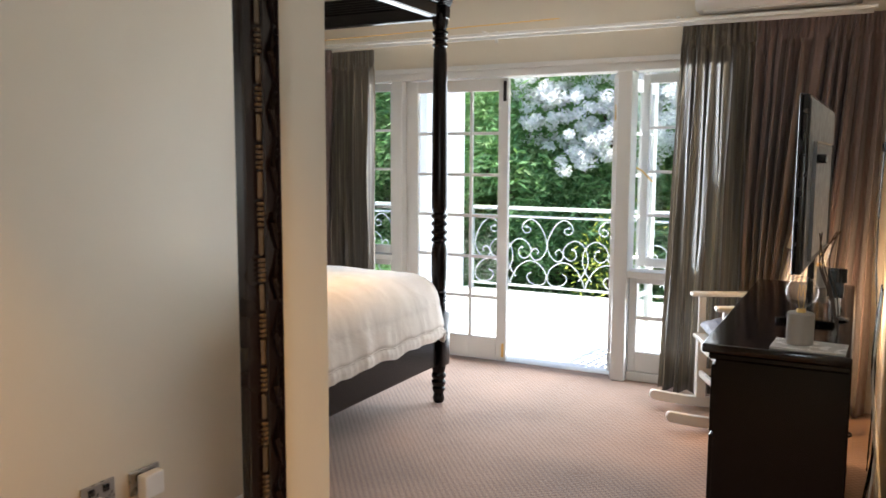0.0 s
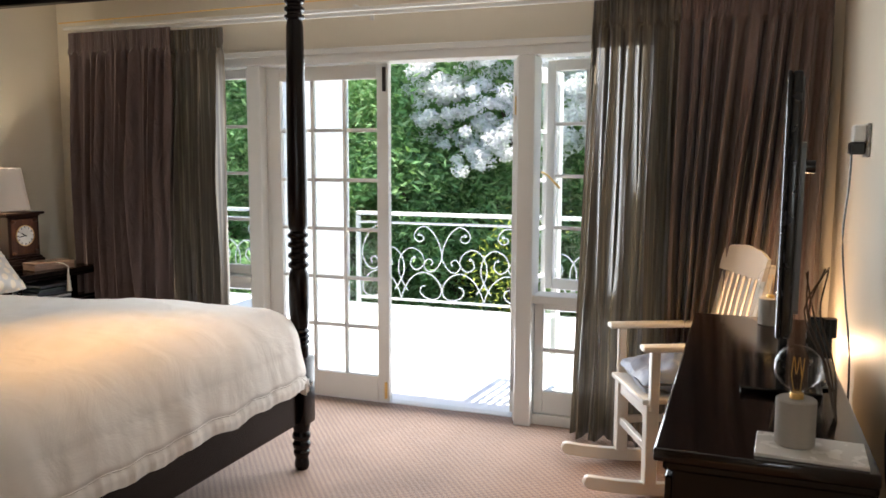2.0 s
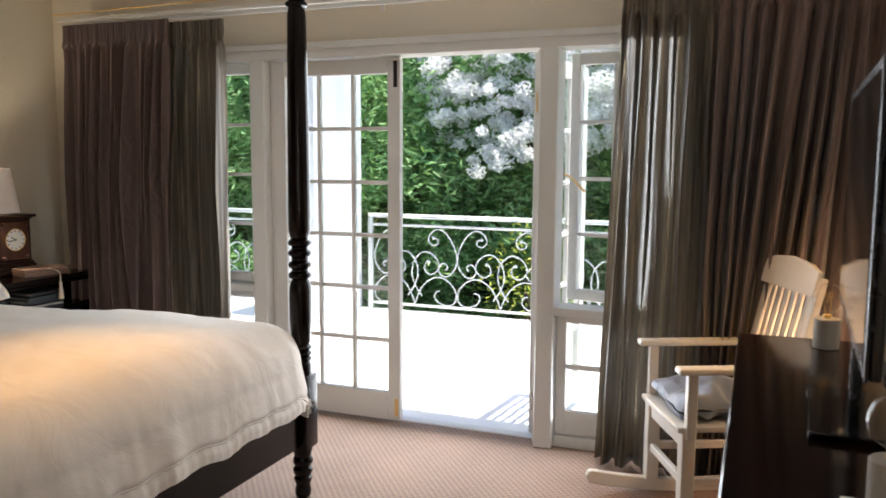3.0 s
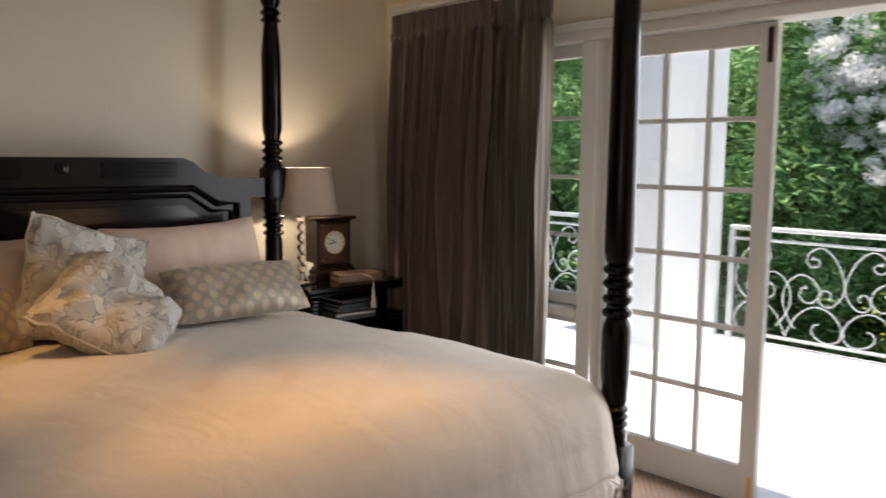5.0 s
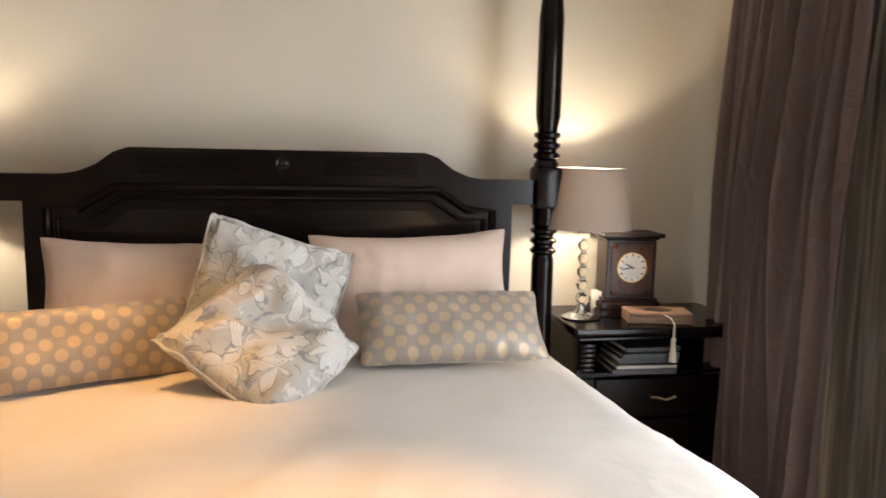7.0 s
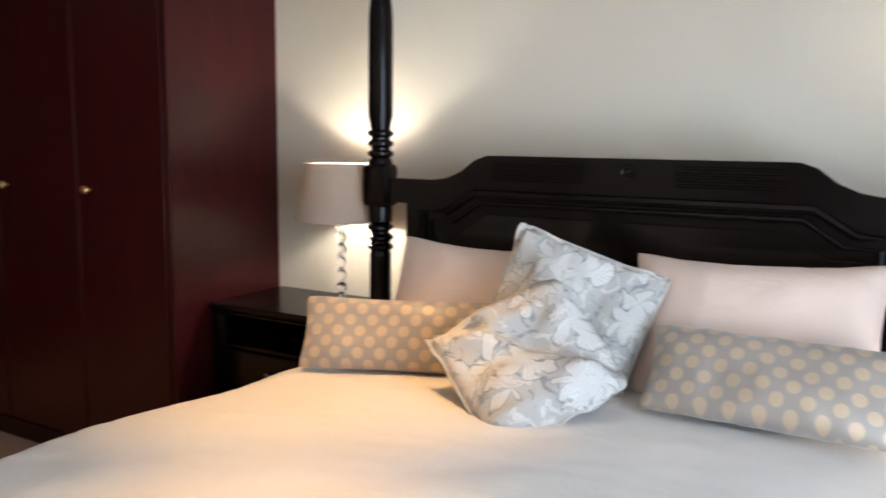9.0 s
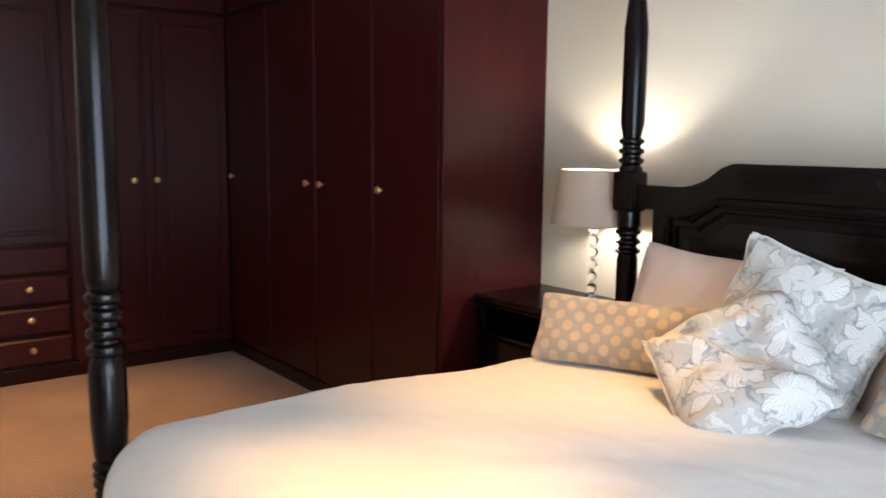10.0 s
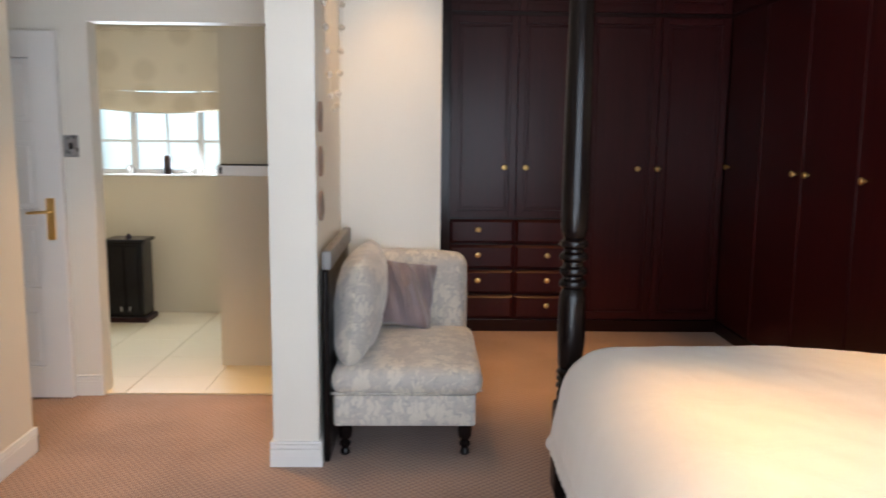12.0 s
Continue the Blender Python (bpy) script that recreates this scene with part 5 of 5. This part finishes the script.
part("foot", lathe([(0.05, 0), (0.05, 0.01), (0.012, 0.014), (0.012, 0.57)], 20), BLACK, ul)
part("cup", lathe([(0.013, 0.5702), (0.03, 0.59), (0.034, 0.63), (0.031, 0.63), (0.024, 0.595), (0.010, 0.578)], 20, caps=False), BLACK, ul)
vase = thing("dry_twigs", (-0.455, 4.66, DH), "dark dry twigs standing behind the television", "twigs")
rnd = random.Random(4)
for k in range(5):
    a = rnd.uniform(-0.05, 0.05)
    part("twig", tube(smooth_path([(0, 0.01 * k, 0), (a * 0.7, 0.02 + 0.012 * k, 0.12), (a - 0.03, 0.05 + 0.02 * k, 0.24), (a - 0.05 + 0.02 * k, 0.10 + 0.03 * k, 0.34)], 4), 0.0022, n=5), BARK, vase)

EXT = thing("wall_plug", (EAST, 5.85, 1.56), "grey wall socket with a black plug and hanging cable", "socket")
part("plate", boxes((-0.012, -0.0005, -0.06, 0.06, -0.06, 0.06), bevel=0.003), GREY_PL, EXT)
part("adaptor", boxes((-0.055, -0.0125, -0.05, 0.035, -0.005, 0.055), bevel=0.005), PLASTIC, EXT)
part("plug", boxes((-0.065, -0.0125, -0.04, 0.02, -0.05, -0.0055), bevel=0.006), BLACK, EXT)
part("cable", tube(smooth_path([(-0.055, -0.02, -0.05), (-0.058, -0.03, -0.16), (-0.06, 0.05, -0.35), (-0.06, -0.12, -0.55), (-0.05, -0.25, -0.75), (-0.04, -0.2, -1.1), (-0.05, -0.3, -1.45)], 6), 0.0035), BLACK, EXT)
for k, (y, s) in enumerate(((4.45, 0.0), (4.55, 0.03), (4.38, 0.05))):
    cb = part("cable", tube(smooth_path([(-0.33, y + 0.2, 1.05), (-0.345, y + 0.1 + s, 0.8), (-0.33, y, 0.55), (-0.35, y + 0.1 - s, 0.3), (-0.32 - s, y - 0.02, 0.14), (-0.35, y + 0.08, 0.02)], 6), 0.0035), BLACK if k < 2 else PLASTIC)
    tagged(cb, "thin cable hanging behind the dresser", "cable", "cables behind the dresser")

# ---- rocking chair ----
RW = paint("chair_white", (0.70, 0.65, 0.58), 0.35, 0.05, 0.08)
rc = thing("rocking_chair", (-0.94, 6.40, 0), "white painted wooden rocking chair with a slatted back", "rocking chair", rz=205)
# local x is forward, local y to its left
for s in (-1, 1):
    y = s * 0.21
    pts = []
    for i in range(15):
        u = -0.40 + 0.86 * i / 14
        pts.append((u, 0.029 + 0.22 * u * u))
    end = [(0.475, 0.058), (0.484, 0.080), (0.475, 0.102)]
    poly = [(u, z - 0.028) for u, z in pts] + end + [(u, z + 0.032) for u, z in reversed(pts)]
    bm = prism(poly, y - 0.016, y + 0.016, "y")
    bmesh.ops.bevel(bm, geom=list(bm.edges), offset=0.004, segments=1, affect="EDGES")
    part("rocker", bm, RW, rc)
    part("leg", boxes((0.16, 0.215, y - 0.028, y + 0.028, 0.062, 0.425), bevel=0.004), RW, rc)
    part("leg", boxes((-0.225, -0.18, y - 0.026, y + 0.026, 0.064, 0.425), bevel=0.004), RW, rc)
    part("arm_post", boxes((0.165, 0.205, s * 0.235 - 0.018, s * 0.235 + 0.018, 0.40, 0.668), bevel=0.004), RW, rc)
    part("armrest", boxes((-0.27, 0.25, s * 0.245 - 0.034, s * 0.245 + 0.034, 0.6685, 0.695), bevel=0.009, seg=2), RW, rc)
    part("stretcher", boxes((-0.18, 0.17, y - 0.012, y + 0.012, 0.20, 0.235), bevel=0.003), RW, rc)
part("stretcher", boxes((0.18, 0.205, -0.181, 0.181, 0.20, 0.235), bevel=0.003), RW, rc)
part("seat_rail", boxes((0.175, 0.205, -0.181, 0.181, 0.355, 0.425), bevel=0.003), RW, rc)
part("seat", boxes((-0.22, 0.235, -0.235, 0.235, 0.4255, 0.45), bevel=0.008, seg=2), RW, rc)
tilt = Matrix.Translation((-0.20, 0, 0.45)) @ Matrix.Rotation(radians(-13), 4, "Y")
back = None
for s in (-1, 1):
    bm = boxes((-0.016, 0.016, s * 0.20 - 0.02, s * 0.20 + 0.02, -0.03, 0.60), bevel=0.004)
    bmesh.ops.transform(bm, matrix=tilt, verts=bm.verts)
    part("back_post", bm, RW, rc)
bm = prism([(-0.22, 0.52), (0.22, 0.52), (0.22, 0.62), (0.15, 0.645), (0, 0.66), (-0.15, 0.645), (-0.22, 0.62)], 0.0165, 0.034, "x")
bmesh.ops.transform(bm, matrix=tilt, verts=bm.verts)
part("crest_rail", bm, RW, rc)
bm = boxes((-0.012, 0.012, -0.18, 0.18, 0.10, 0.15), bevel=0.003)
bmesh.ops.transform(bm, matrix=tilt, verts=bm.verts)
part("lower_rail", bm, RW, rc)
for k in range(6):
    y = -0.145 + k * 0.058
    bm = boxes((-0.006, 0.006, y - 0.016, y + 0.016, 0.1505, 0.54), bevel=0.002)
    bmesh.ops.transform(bm, matrix=tilt, verts=bm.verts)
    part("slat", bm, RW, rc)
BLUECUSH = cloth("blue_grey_satin", (0.15, 0.185, 0.27), 0.4, 900, 0.5, 0.4, 0.4)
m_ = pose(-0.94, 6.40, 0.50, 0, 0, 205) @ pose(0.01, 0, 0)
cc = part("seat_cushion", cushion(0.42, 0.42, 0.12, seed=21, wrinkle=0.028, nx=32, ny=32), BLUECUSH)
cc.matrix_world = m_
tagged(cc, "crumpled blue-grey satin cushion on the rocking chair", "cushion")

# ---- chaise by the wardrobe ----
DAMASK = blooms("damask", 12.0, (0.47, 0.43, 0.385), (0.62, 0.565, 0.48), (0.40, 0.375, 0.35), 0.35, 0.6, 0.4, 0.03)
ch = thing("chaise", (-2.0, 2.56, 0), "pale grey damask settee with turned dark legs against the wall", "settee")
for x in (-0.30, 0.265):
    for y in (0.37, -0.40):
        part("leg", lathe([(0.016, 0), (0.024, 0.008), (0.022, 0.02), (0.015, 0.035), (0.026, 0.05), (0.026, 0.06), (0.016, 0.072), (0.03, 0.09), (0.034, 0.12), (0.03, 0.165)], 20, (x, y, 0)), ESPRESSO, ch)
part("skirt", boxes((-0.345, 0.31, -0.46, 0.45, 0.165, 0.315), bevel=0.012, seg=2), DAMASK, ch)


def soft_box(x0, x1, y0, y1, z0, z1, r, puff=0.0, seed=0):
    """An upholstered block with rounded edges and a crowned top."""
    bm = boxes((x0, x1, y0, y1, z0, z1), bevel=r, seg=4)
    bmesh.ops.subdivide_edges(bm, edges=[e for e in bm.edges if e.calc_length() > 0.12], cuts=7, use_grid_fill=True)
    for v in bm.verts:
        u, w_ = (v.co.x - x0) / (x1 - x0) * 2 - 1, (v.co.y - y0) / (y1 - y0) * 2 - 1
        if v.co.z > (z0 + z1) / 2:
            v.co.z += puff * (1 - u * u) * (1 - w_ * w_)
        v.co += Vector((0, 0, 1)) * noise.noise(v.co * 6 + Vector((seed, 0, 0))) * 0.008
    return bm


part("seat", soft_box(-0.375, 0.32, -0.40, 0.49, 0.3155, 0.445, 0.055, 0.045, 2), DAMASK, ch)
part("back_frame", boxes((0.325, 0.3535, -0.47, 0.47, 0.0, 0.90), bevel=0.008), ESPRESSO, ch)
part("back_top", boxes((0.312, 0.3545, -0.47, 0.48, 0.9005, 0.985), bevel=0.008, seg=2), simple("grey_satin_trim", (0.22, 0.21, 0.20), 0.5), ch)
bm = cushion(0.93, 0.52, 0.24, seed=31, wrinkle=0.006, nx=30, ny=24)
bmesh.ops.transform(bm, matrix=pose(0.215, 0.01, 0.68, 0, 83, 0) @ pose(0, 0, 0, 0, 0, 90), verts=bm.verts)
part("back_cushion", bm, DAMASK, ch)
part("armrest", soft_box(-0.34, 0.30, -0.49, -0.33, 0.32, 0.845, 0.06, 0.03, 5), DAMASK, ch)
part("piping", tube([(-0.372, 0.44, 0.335), (-0.10, 0.484, 0.332), (0.315, 0.486, 0.335)], 0.005), DAMASK, ch)
sc_ = cushion(0.37, 0.36, 0.13, seed=41, wrinkle=0.012, nx=44, ny=44, ears=0.08)
for v in sc_.verts:
    twist = v.co.x + 0.45 * v.co.y
    v.co.z += (0.020 * math.sin(twist * 42) * (0.5 + noise.noise(v.co * 5)) + 0.012 * math.sin(twist * 75 + 2)) * (1 if v.co.z > 0 else 0.4)
laid("scatter_cushion", sc_, cloth("mauve_velvet", (0.23, 0.17, 0.175), 0.5, 900, 0.4, 0.35, 0.6), (-1.975, 2.34, 0.66), (-1, -0.15, -0.16), (0.0, -0.30, 1), "small mauve-brown velvet cushion leaning on the settee arm", "cushion")

# ---- wall by the chaise ----
for k, z in enumerate((1.575, 1.38, 1.18)):
    fr = thing("wall_plate", (PIER0, 2.96, z), "small oval dark decorative plate on the pale wall", "wall decoration", "three oval plates", rz=180)
    bm = disc(0.045, 0.012, 0.0005, 0, 0, 28, 0.034)
    for v in bm.verts:
        v.co.z *= 1.5
    part("rim", bm, BOXWOOD, fr)
    bm = disc(0.0335, 0.008, 0.0005, 0, 0, 28)
    for v in bm.verts:
        v.co.z *= 1.5
    part("plate", bm, CLOCKWOOD, fr)
gar = thing("garland", (PIER0 - 0.02, 2.5, 1.62), "hanging string garland of small cream felt balls", "garland")
curve = smooth_path([(0, 0.42, 0.62), (0, 0.36, 0.44), (0, 0.28, 0.28), (0, 0.18, 0.12), (0, 0.02, 0.0), (0, -0.14, 0.06), (0, -0.27, 0.22), (0, -0.36, 0.42), (0, -0.41, 0.62)], 8)
part("string", tube(curve, 0.0015, n=4), TASSEL, gar)
for k in range(2, len(curve), 5):
    bm = bmesh.new()
    bmesh.ops.create_icosphere(bm, subdivisions=2, radius=0.017, matrix=Matrix.Translation(curve[k]))
    part("ball", bm, TASSEL, gar)

# ---- mirror ----
MY0, MY1, MZ0, MZ1 = 2.205, 2.875, 0.12, 1.98
mi = thing("mirror", (PIER1, (MY0 + MY1) / 2, MZ0), "tall mirror in a broad dark carved wooden frame", "mirror")
MIRROR = Mat("mirror_silver", (0.86, 0.86, 0.84), 0.015, 1.0).m
FRAMEW = timber("carved_dark_wood", (0.010, 0.0045, 0.004), 0.28, 0.3, 2, 0.4, 8)
mh, mw = MZ1 - MZ0, (MY1 - MY0) / 2
FW = 0.085
part("glass", boxes((0.004, 0.010, -mw + FW - 0.01, mw - FW + 0.01, FW - 0.01, mh - FW + 0.01)), MIRROR, mi)
bars = (("y", -mw, -mw + FW), ("y", mw - FW, mw))
GOLDW = simple("gilt_bead", (0.10, 0.065, 0.035), 0.5, 0.3)
for s in (-1, 1):
    y0, y1 = (mw - FW, mw) if s > 0 else (-mw, -mw + FW)
    yi, yo = (y0, y1) if s > 0 else (y1, y0)
    bm = boxes((0.001, 0.022, y0, y1, 0.0, mh), bevel=0.003)
    fr = part("frame_side", bm, FRAMEW, mi)
    a, b = sorted((yi + s * 0.045, yo - s * 0.004))
    bm = boxes((0.0225, 0.030, a, b, 0.0, mh), bevel=0.003)
    z = 0.02
    cyy, hw = (a + b) / 2, (b - a) / 2 - 0.006
    while z < mh - 0.10:
        for q in range(3):
            k = 1 - q * 0.3
            tube([(0.032, yo - s * 0.008, z + 0.05 - 0.05 * k), (0.034, cyy - s * 0.2 * hw + s * hw * (0.7 - k), z + 0.05), (0.032, yo - s * 0.008, z + 0.05 + 0.05 * k)], 0.0042, bm, 6)
        z += 0.105
    part("carved_band", bm, FRAMEW, fr)
    lo, hi = sorted((yo - s * 0.0035, yo))
    part("outer_lip", boxes((0.0225, 0.0375, lo, hi, 0.0, mh), bevel=0.001), FRAMEW, fr)
    a, b = sorted((yi + s * 0.029, yi + s * 0.041))
    bm = bmesh.new()
    z = 0.01
    while z < mh - 0.06:
        box(bm, 0.0225, 0.031, a, b, z, z + 0.052, 0.004)
        for q in range(5):
            box(bm, 0.0225, 0.032, a, b, z + 0.055 + q * 0.0095, z + 0.0615 + q * 0.0095, 0.0015)
        z += 0.105
    part("beading", bm, GOLDW, fr)
for z0 in (0.0, mh - FW):
    part("frame_rail", boxes((0.001, 0.0215, -mw + FW + 0.0005, mw - FW - 0.0005, z0, z0 + FW), (0.022, 0.030, -mw + FW + 0.0005, mw - FW - 0.0005, z0 + 0.02, z0 + 0.09), bevel=0.003), FRAMEW, mi)

# ---- sockets and switches ----


def socket(x, y, z, rz, label, plug=False, size=(0.13, 0.085)):
    ob = thing("wall_socket", (x, y, z), label, "socket", rz=rz)
    w_, h_ = size
    part("plate", boxes((0.0005, 0.010, -w_ / 2, w_ / 2, -h_ / 2, h_ / 2), bevel=0.003), GREY_PL, ob)
    for s in (-1, 1):
        part("switch", boxes((0.0105, 0.014, s * w_ * 0.22 - 0.012, s * w_ * 0.22 + 0.012, h_ * 0.08, h_ * 0.36), bevel=0.001), BLACK, ob)
    if plug:
        part("plug", boxes((0.0145, 0.055, -0.045, 0.04, -h_ / 2 - 0.01, h_ / 2 - 0.012), bevel=0.006, seg=2), PLASTIC, ob)
    else:
        part("plug", boxes((0.0145, 0.045, 0.0, 0.05, -h_ / 2 - 0.005, 0.0), bevel=0.006, seg=2), PLASTIC, ob)
    return ob


socket(EAST, 3.365, 0.375, 180, "grey double wall socket with a small white plug")
socket(EAST, 3.555, 0.362, 180, "grey double wall socket with a large cream plug", True)
sw = thing("light_switch", (-0.155, 2.07, 1.42), "brushed grey light switch beside the bathroom opening", "light switch", rz=90)
part("plate", boxes((0.0005, 0.008, -0.042, 0.042, -0.06, 0.06), bevel=0.003), GREY_PL, sw)
part("rocker", boxes((0.0085, 0.013, -0.01, 0.01, -0.018, 0.018), bevel=0.002), BLACK, sw)

# ---- white panelled door ----
DR = thing("entry_door", (0.67, 2.105, 0.008), "open white panelled door with a brass lever handle", "door")
DWID, DHGT = 0.795, 2.02
bm = bmesh.new()
cols = ((-DWID + 0.145, -DWID / 2 - 0.035), (-DWID / 2 + 0.035, -0.12))
rows_ = ((0.18, 0.52), (0.63, 0.98), (1.07, 1.44), (1.54, 1.88))
box(bm, -DWID, -DWID + 0.145, 0, 0.04, 0, DHGT, 0.002)
box(bm, -0.12, 0, 0, 0.04, 0, DHGT, 0.002)
box(bm, -DWID / 2 - 0.035, -DWID / 2 + 0.035, 0, 0.04, 0, DHGT, 0.002)
zs = [0] + [z for r in rows_ for z in r] + [DHGT]
for c in cols:
    for a, b in zip(zs[::2], zs[1::2]):
        box(bm, c[0], c[1], 0.0005, 0.0395, a, b, 0.002)
part("frame_of_door", bm, WHITE, DR)
for c in cols:
    for r in rows_:
        part("panel", boxes((c[0] + 0.001, c[1] - 0.001, 0.010, 0.022, r[0] + 0.001, r[1] - 0.001), (c[0] + 0.03, c[1] - 0.03, 0.0225, 0.031, r[0] + 0.03, r[1] - 0.03), bevel=0.003), WHITE, DR)
hd = part("handle_plate", boxes((-DWID + 0.045, -DWID + 0.09, 0.0405, 0.046, 0.90, 1.13), bevel=0.004), BRASS, DR)
part("lever", tube([(-DWID + 0.067, 0.046, 1.055), (-DWID + 0.067, 0.075, 1.055), (-DWID + 0.10, 0.085, 1.055), (-DWID + 0.18, 0.08, 1.05)], 0.008, n=10), BRASS, hd)

# ---- bathroom ----
bw = frame_thing("window_4", "")
part("window_frame", boxes((-0.45, 0.62, -0.16, -0.12, 1.15, 1.20), (-0.45, 0.62, -0.16, -0.12, 1.95, 2.0), (-0.45, -0.405, -0.16, -0.12, 1.2005, 1.9495), (0.58, 0.62, -0.16, -0.12, 1.2005, 1.9495), (0.26, 0.31, -0.16, -0.12, 1.2005, 1.9495), (-0.28, -0.235, -0.16, -0.12, 1.2005, 1.9495), bevel=0.003), WHITE, bw)
part("glazing_bars", boxes((-0.404, -0.281, -0.15, -0.13, 1.42, 1.44), (-0.234, 0.259, -0.15, -0.13, 1.42, 1.44), (0.311, 0.579, -0.15, -0.13, 1.42, 1.44), (0.005, 0.023, -0.149, -0.131, 1.2005, 1.4195), (0.005, 0.023, -0.149, -0.131, 1.4405, 1.9495), bevel=0.002), WHITE, bw)
FROST = Mat("frosted_glass", (0.85, 0.95, 0.95), 0.5, 0.0, Transmission_Weight=0.9, IOR=1.3).m
for x0, x1 in ((-0.404, -0.281), (-0.234, 0.004), (0.024, 0.259), (0.311, 0.579)):
    for z0, z1 in ((1.2005, 1.4195), (1.4405, 1.9495)):
        part("pane", boxes((x0, x1, -0.142, -0.138, z0, z1)), FROST, bw).visible_shadow = False
part("sill", boxes((-0.448, 0.618, -0.1195, -0.03, 1.1502, 1.163), bevel=0.003), WHITE, bw)
BLIND = Mat("blind_linen", (0.62, 0.54, 0.40), 0.85)
_bd = BLIND.node("ShaderNodeTexVoronoi", {"Vector": BLIND.co(), "Scale": 3.6, "Randomness": 0.4}).outputs["Distance"]
BLIND.set("Base Color", BLIND.ramp(_bd, [(0.24, (0.56, 0.475, 0.34)), (0.42, (0.64, 0.555, 0.41))]))
BLIND.bump(BLIND.noise(60, 4), 0.2, 0.003)
BLIND = BLIND.m
bl = thing("roman_blind", (0.08, -0.045, 1.70), "cream patterned roman blind half lowered over the bathroom window", "blind")
part("headrail", boxes((-0.56, 0.56, 0.0, 0.03, 0.60, 0.63), bevel=0.003), BLIND, bl)
part("fabric", boxes((-0.56, 0.56, 0.004, 0.010, 0.13, 0.60)), BLIND, bl)
for k in range(4):
    bm = bmesh.new()
    n = 24
    lo, hi = [], []
    z1, z0 = 0.13 - k * 0.012, 0.045 - k * 0.022
    prof = [(0.010 + 0.004 * k, z1), (0.028 + 0.006 * k, (z0 + z1) / 2), (0.022 + 0.006 * k, z0 + 0.01), (0.012 + 0.004 * k, z0), (0.006 + 0.004 * k, z0 + 0.02)]
    grid = [[bm.verts.new((-0.56 + 1.12 * i / n, y, z - 0.02 * math.sin(math.pi * i / n) * (1 + k * 0.3) + 0.018 * i / n)) for y, z in prof] for i in range(n + 1)]
    for a, b in zip(grid, grid[1:]):
        for i in range(len(prof) - 1):
            bm.faces.new((a[i], b[i], b[i + 1], a[i + 1]))
    part("fold", bm, BLIND, bl)
cb = thing("bathroom_cabinet", (0.245, 0.20, 0), "narrow dark wooden cabinet with small pulls standing on tiles", "cabinet")
part("base", boxes((-0.165, 0.165, -0.13, 0.13, 0.0, 0.05), bevel=0.006), MAHOG_D, cb)
part("body", boxes((-0.14, 0.14, -0.11, 0.11, 0.0505, 0.64), bevel=0.004), ESPRESSO, cb)
part("top", boxes((-0.16, 0.16, -0.13, 0.13, 0.6405, 0.67), bevel=0.006), ESPRESSO, cb)
part("finial", lathe([(0.02, 0.6705), (0.024, 0.685), (0.010, 0.70), (0.004, 0.705)], 14), MAHOG_D, cb)
for x in (-0.055, 0.055):
    d_ = part("door", boxes((x - 0.05, x + 0.05, 0.1105, 0.120, 0.07, 0.62), bevel=0.003), ESPRESSO, cb)
    part("pull", lathe([(0.004, 0), (0.008, 0.03), (0.004, 0.04)], 10, (x * 0.6, 0.128, 0.10)), STEEL, d_)
for x, r, h, mt, nm, lb in ((0.31, 0.03, 0.06, PLASTIC, "jar", "small white jar on the bathroom sill"), (0.005, 0.036, 0.145, CLOCKWOOD, "candle_holder", "tall brown candle holder on the bathroom sill"), (-0.225, 0.035, 0.06, PLASTIC, "jar", "small white jar on the bathroom sill")):
    j = thing(nm, (x, -0.075, 1.1632), lb, "jar" if nm == "jar" else "candle holder")
    part("body", lathe([(r * 0.9, 0), (r, 0.006), (r, h * 0.85), (r * 0.8, h)], 20), mt, j)
    part("lid", lathe([(r * 0.82, h + 0.0005), (r * 0.82, h + 0.008), (r * 0.3, h + 0.012)], 20), mt, j)
structure("shower_ledge", boxes((-1.42, -0.80, 1.40, 1.515, 1.235, 1.30), bevel=0.004), WHITE)
rl = thing("towel_rod", (-1.1, 1.53, 1.305), "thin dark metal rod with a round end over the ledge", "rod")
part("rod", tube([(-0.32, 0, 0), (0.27, 0, 0)], 0.006, n=10), BLACK, rl)
part("end_cap", disc(0.022, 0.012, 0.262, 0, -0.035, 20), BLACK, rl)

# ---- ceiling spots ----
SPOTM = simple("spot_rim", (0.75, 0.74, 0.72), 0.3, 0.5)
for k, (x, y, p, ang) in enumerate(SPOTS):
    s = thing("downlight", (x, y, CEILING_Z), "small round recessed ceiling downlight, lit", "downlight", "ceiling downlights")
    part("rim", lathe([(0.030, -0.006), (0.045, -0.006), (0.045, -0.0005), (0.030, -0.0005)], 24, caps=False), SPOTM, s)
    part("lens", lathe([(0.0295, -0.004), (0.0295, -0.001)], 20), BULB, s).visible_shadow = False

# ---- bathroom floor tiles ----
floor = bpy.data.objects["floor_bathroom"]
rnd = random.Random(8)
for i in range(-4, 3):
    for j in range(0, 5):
        x0, y0 = -0.38 + i * 0.45, -0.05 + j * 0.45
        x1, y1 = x0 + 0.4475, y0 + 0.4475
        x0, x1, y0, y1 = max(x0, -2.06), min(x1, 0.775), max(y0, -0.045), min(y1, 2.065)
        if x1 - x0 > 0.03 and y1 - y0 > 0.03:
            part("tile", boxes((x0, x1, y0, y1, 0.0045, 0.0105), bevel=0.0015), TILE, floor)
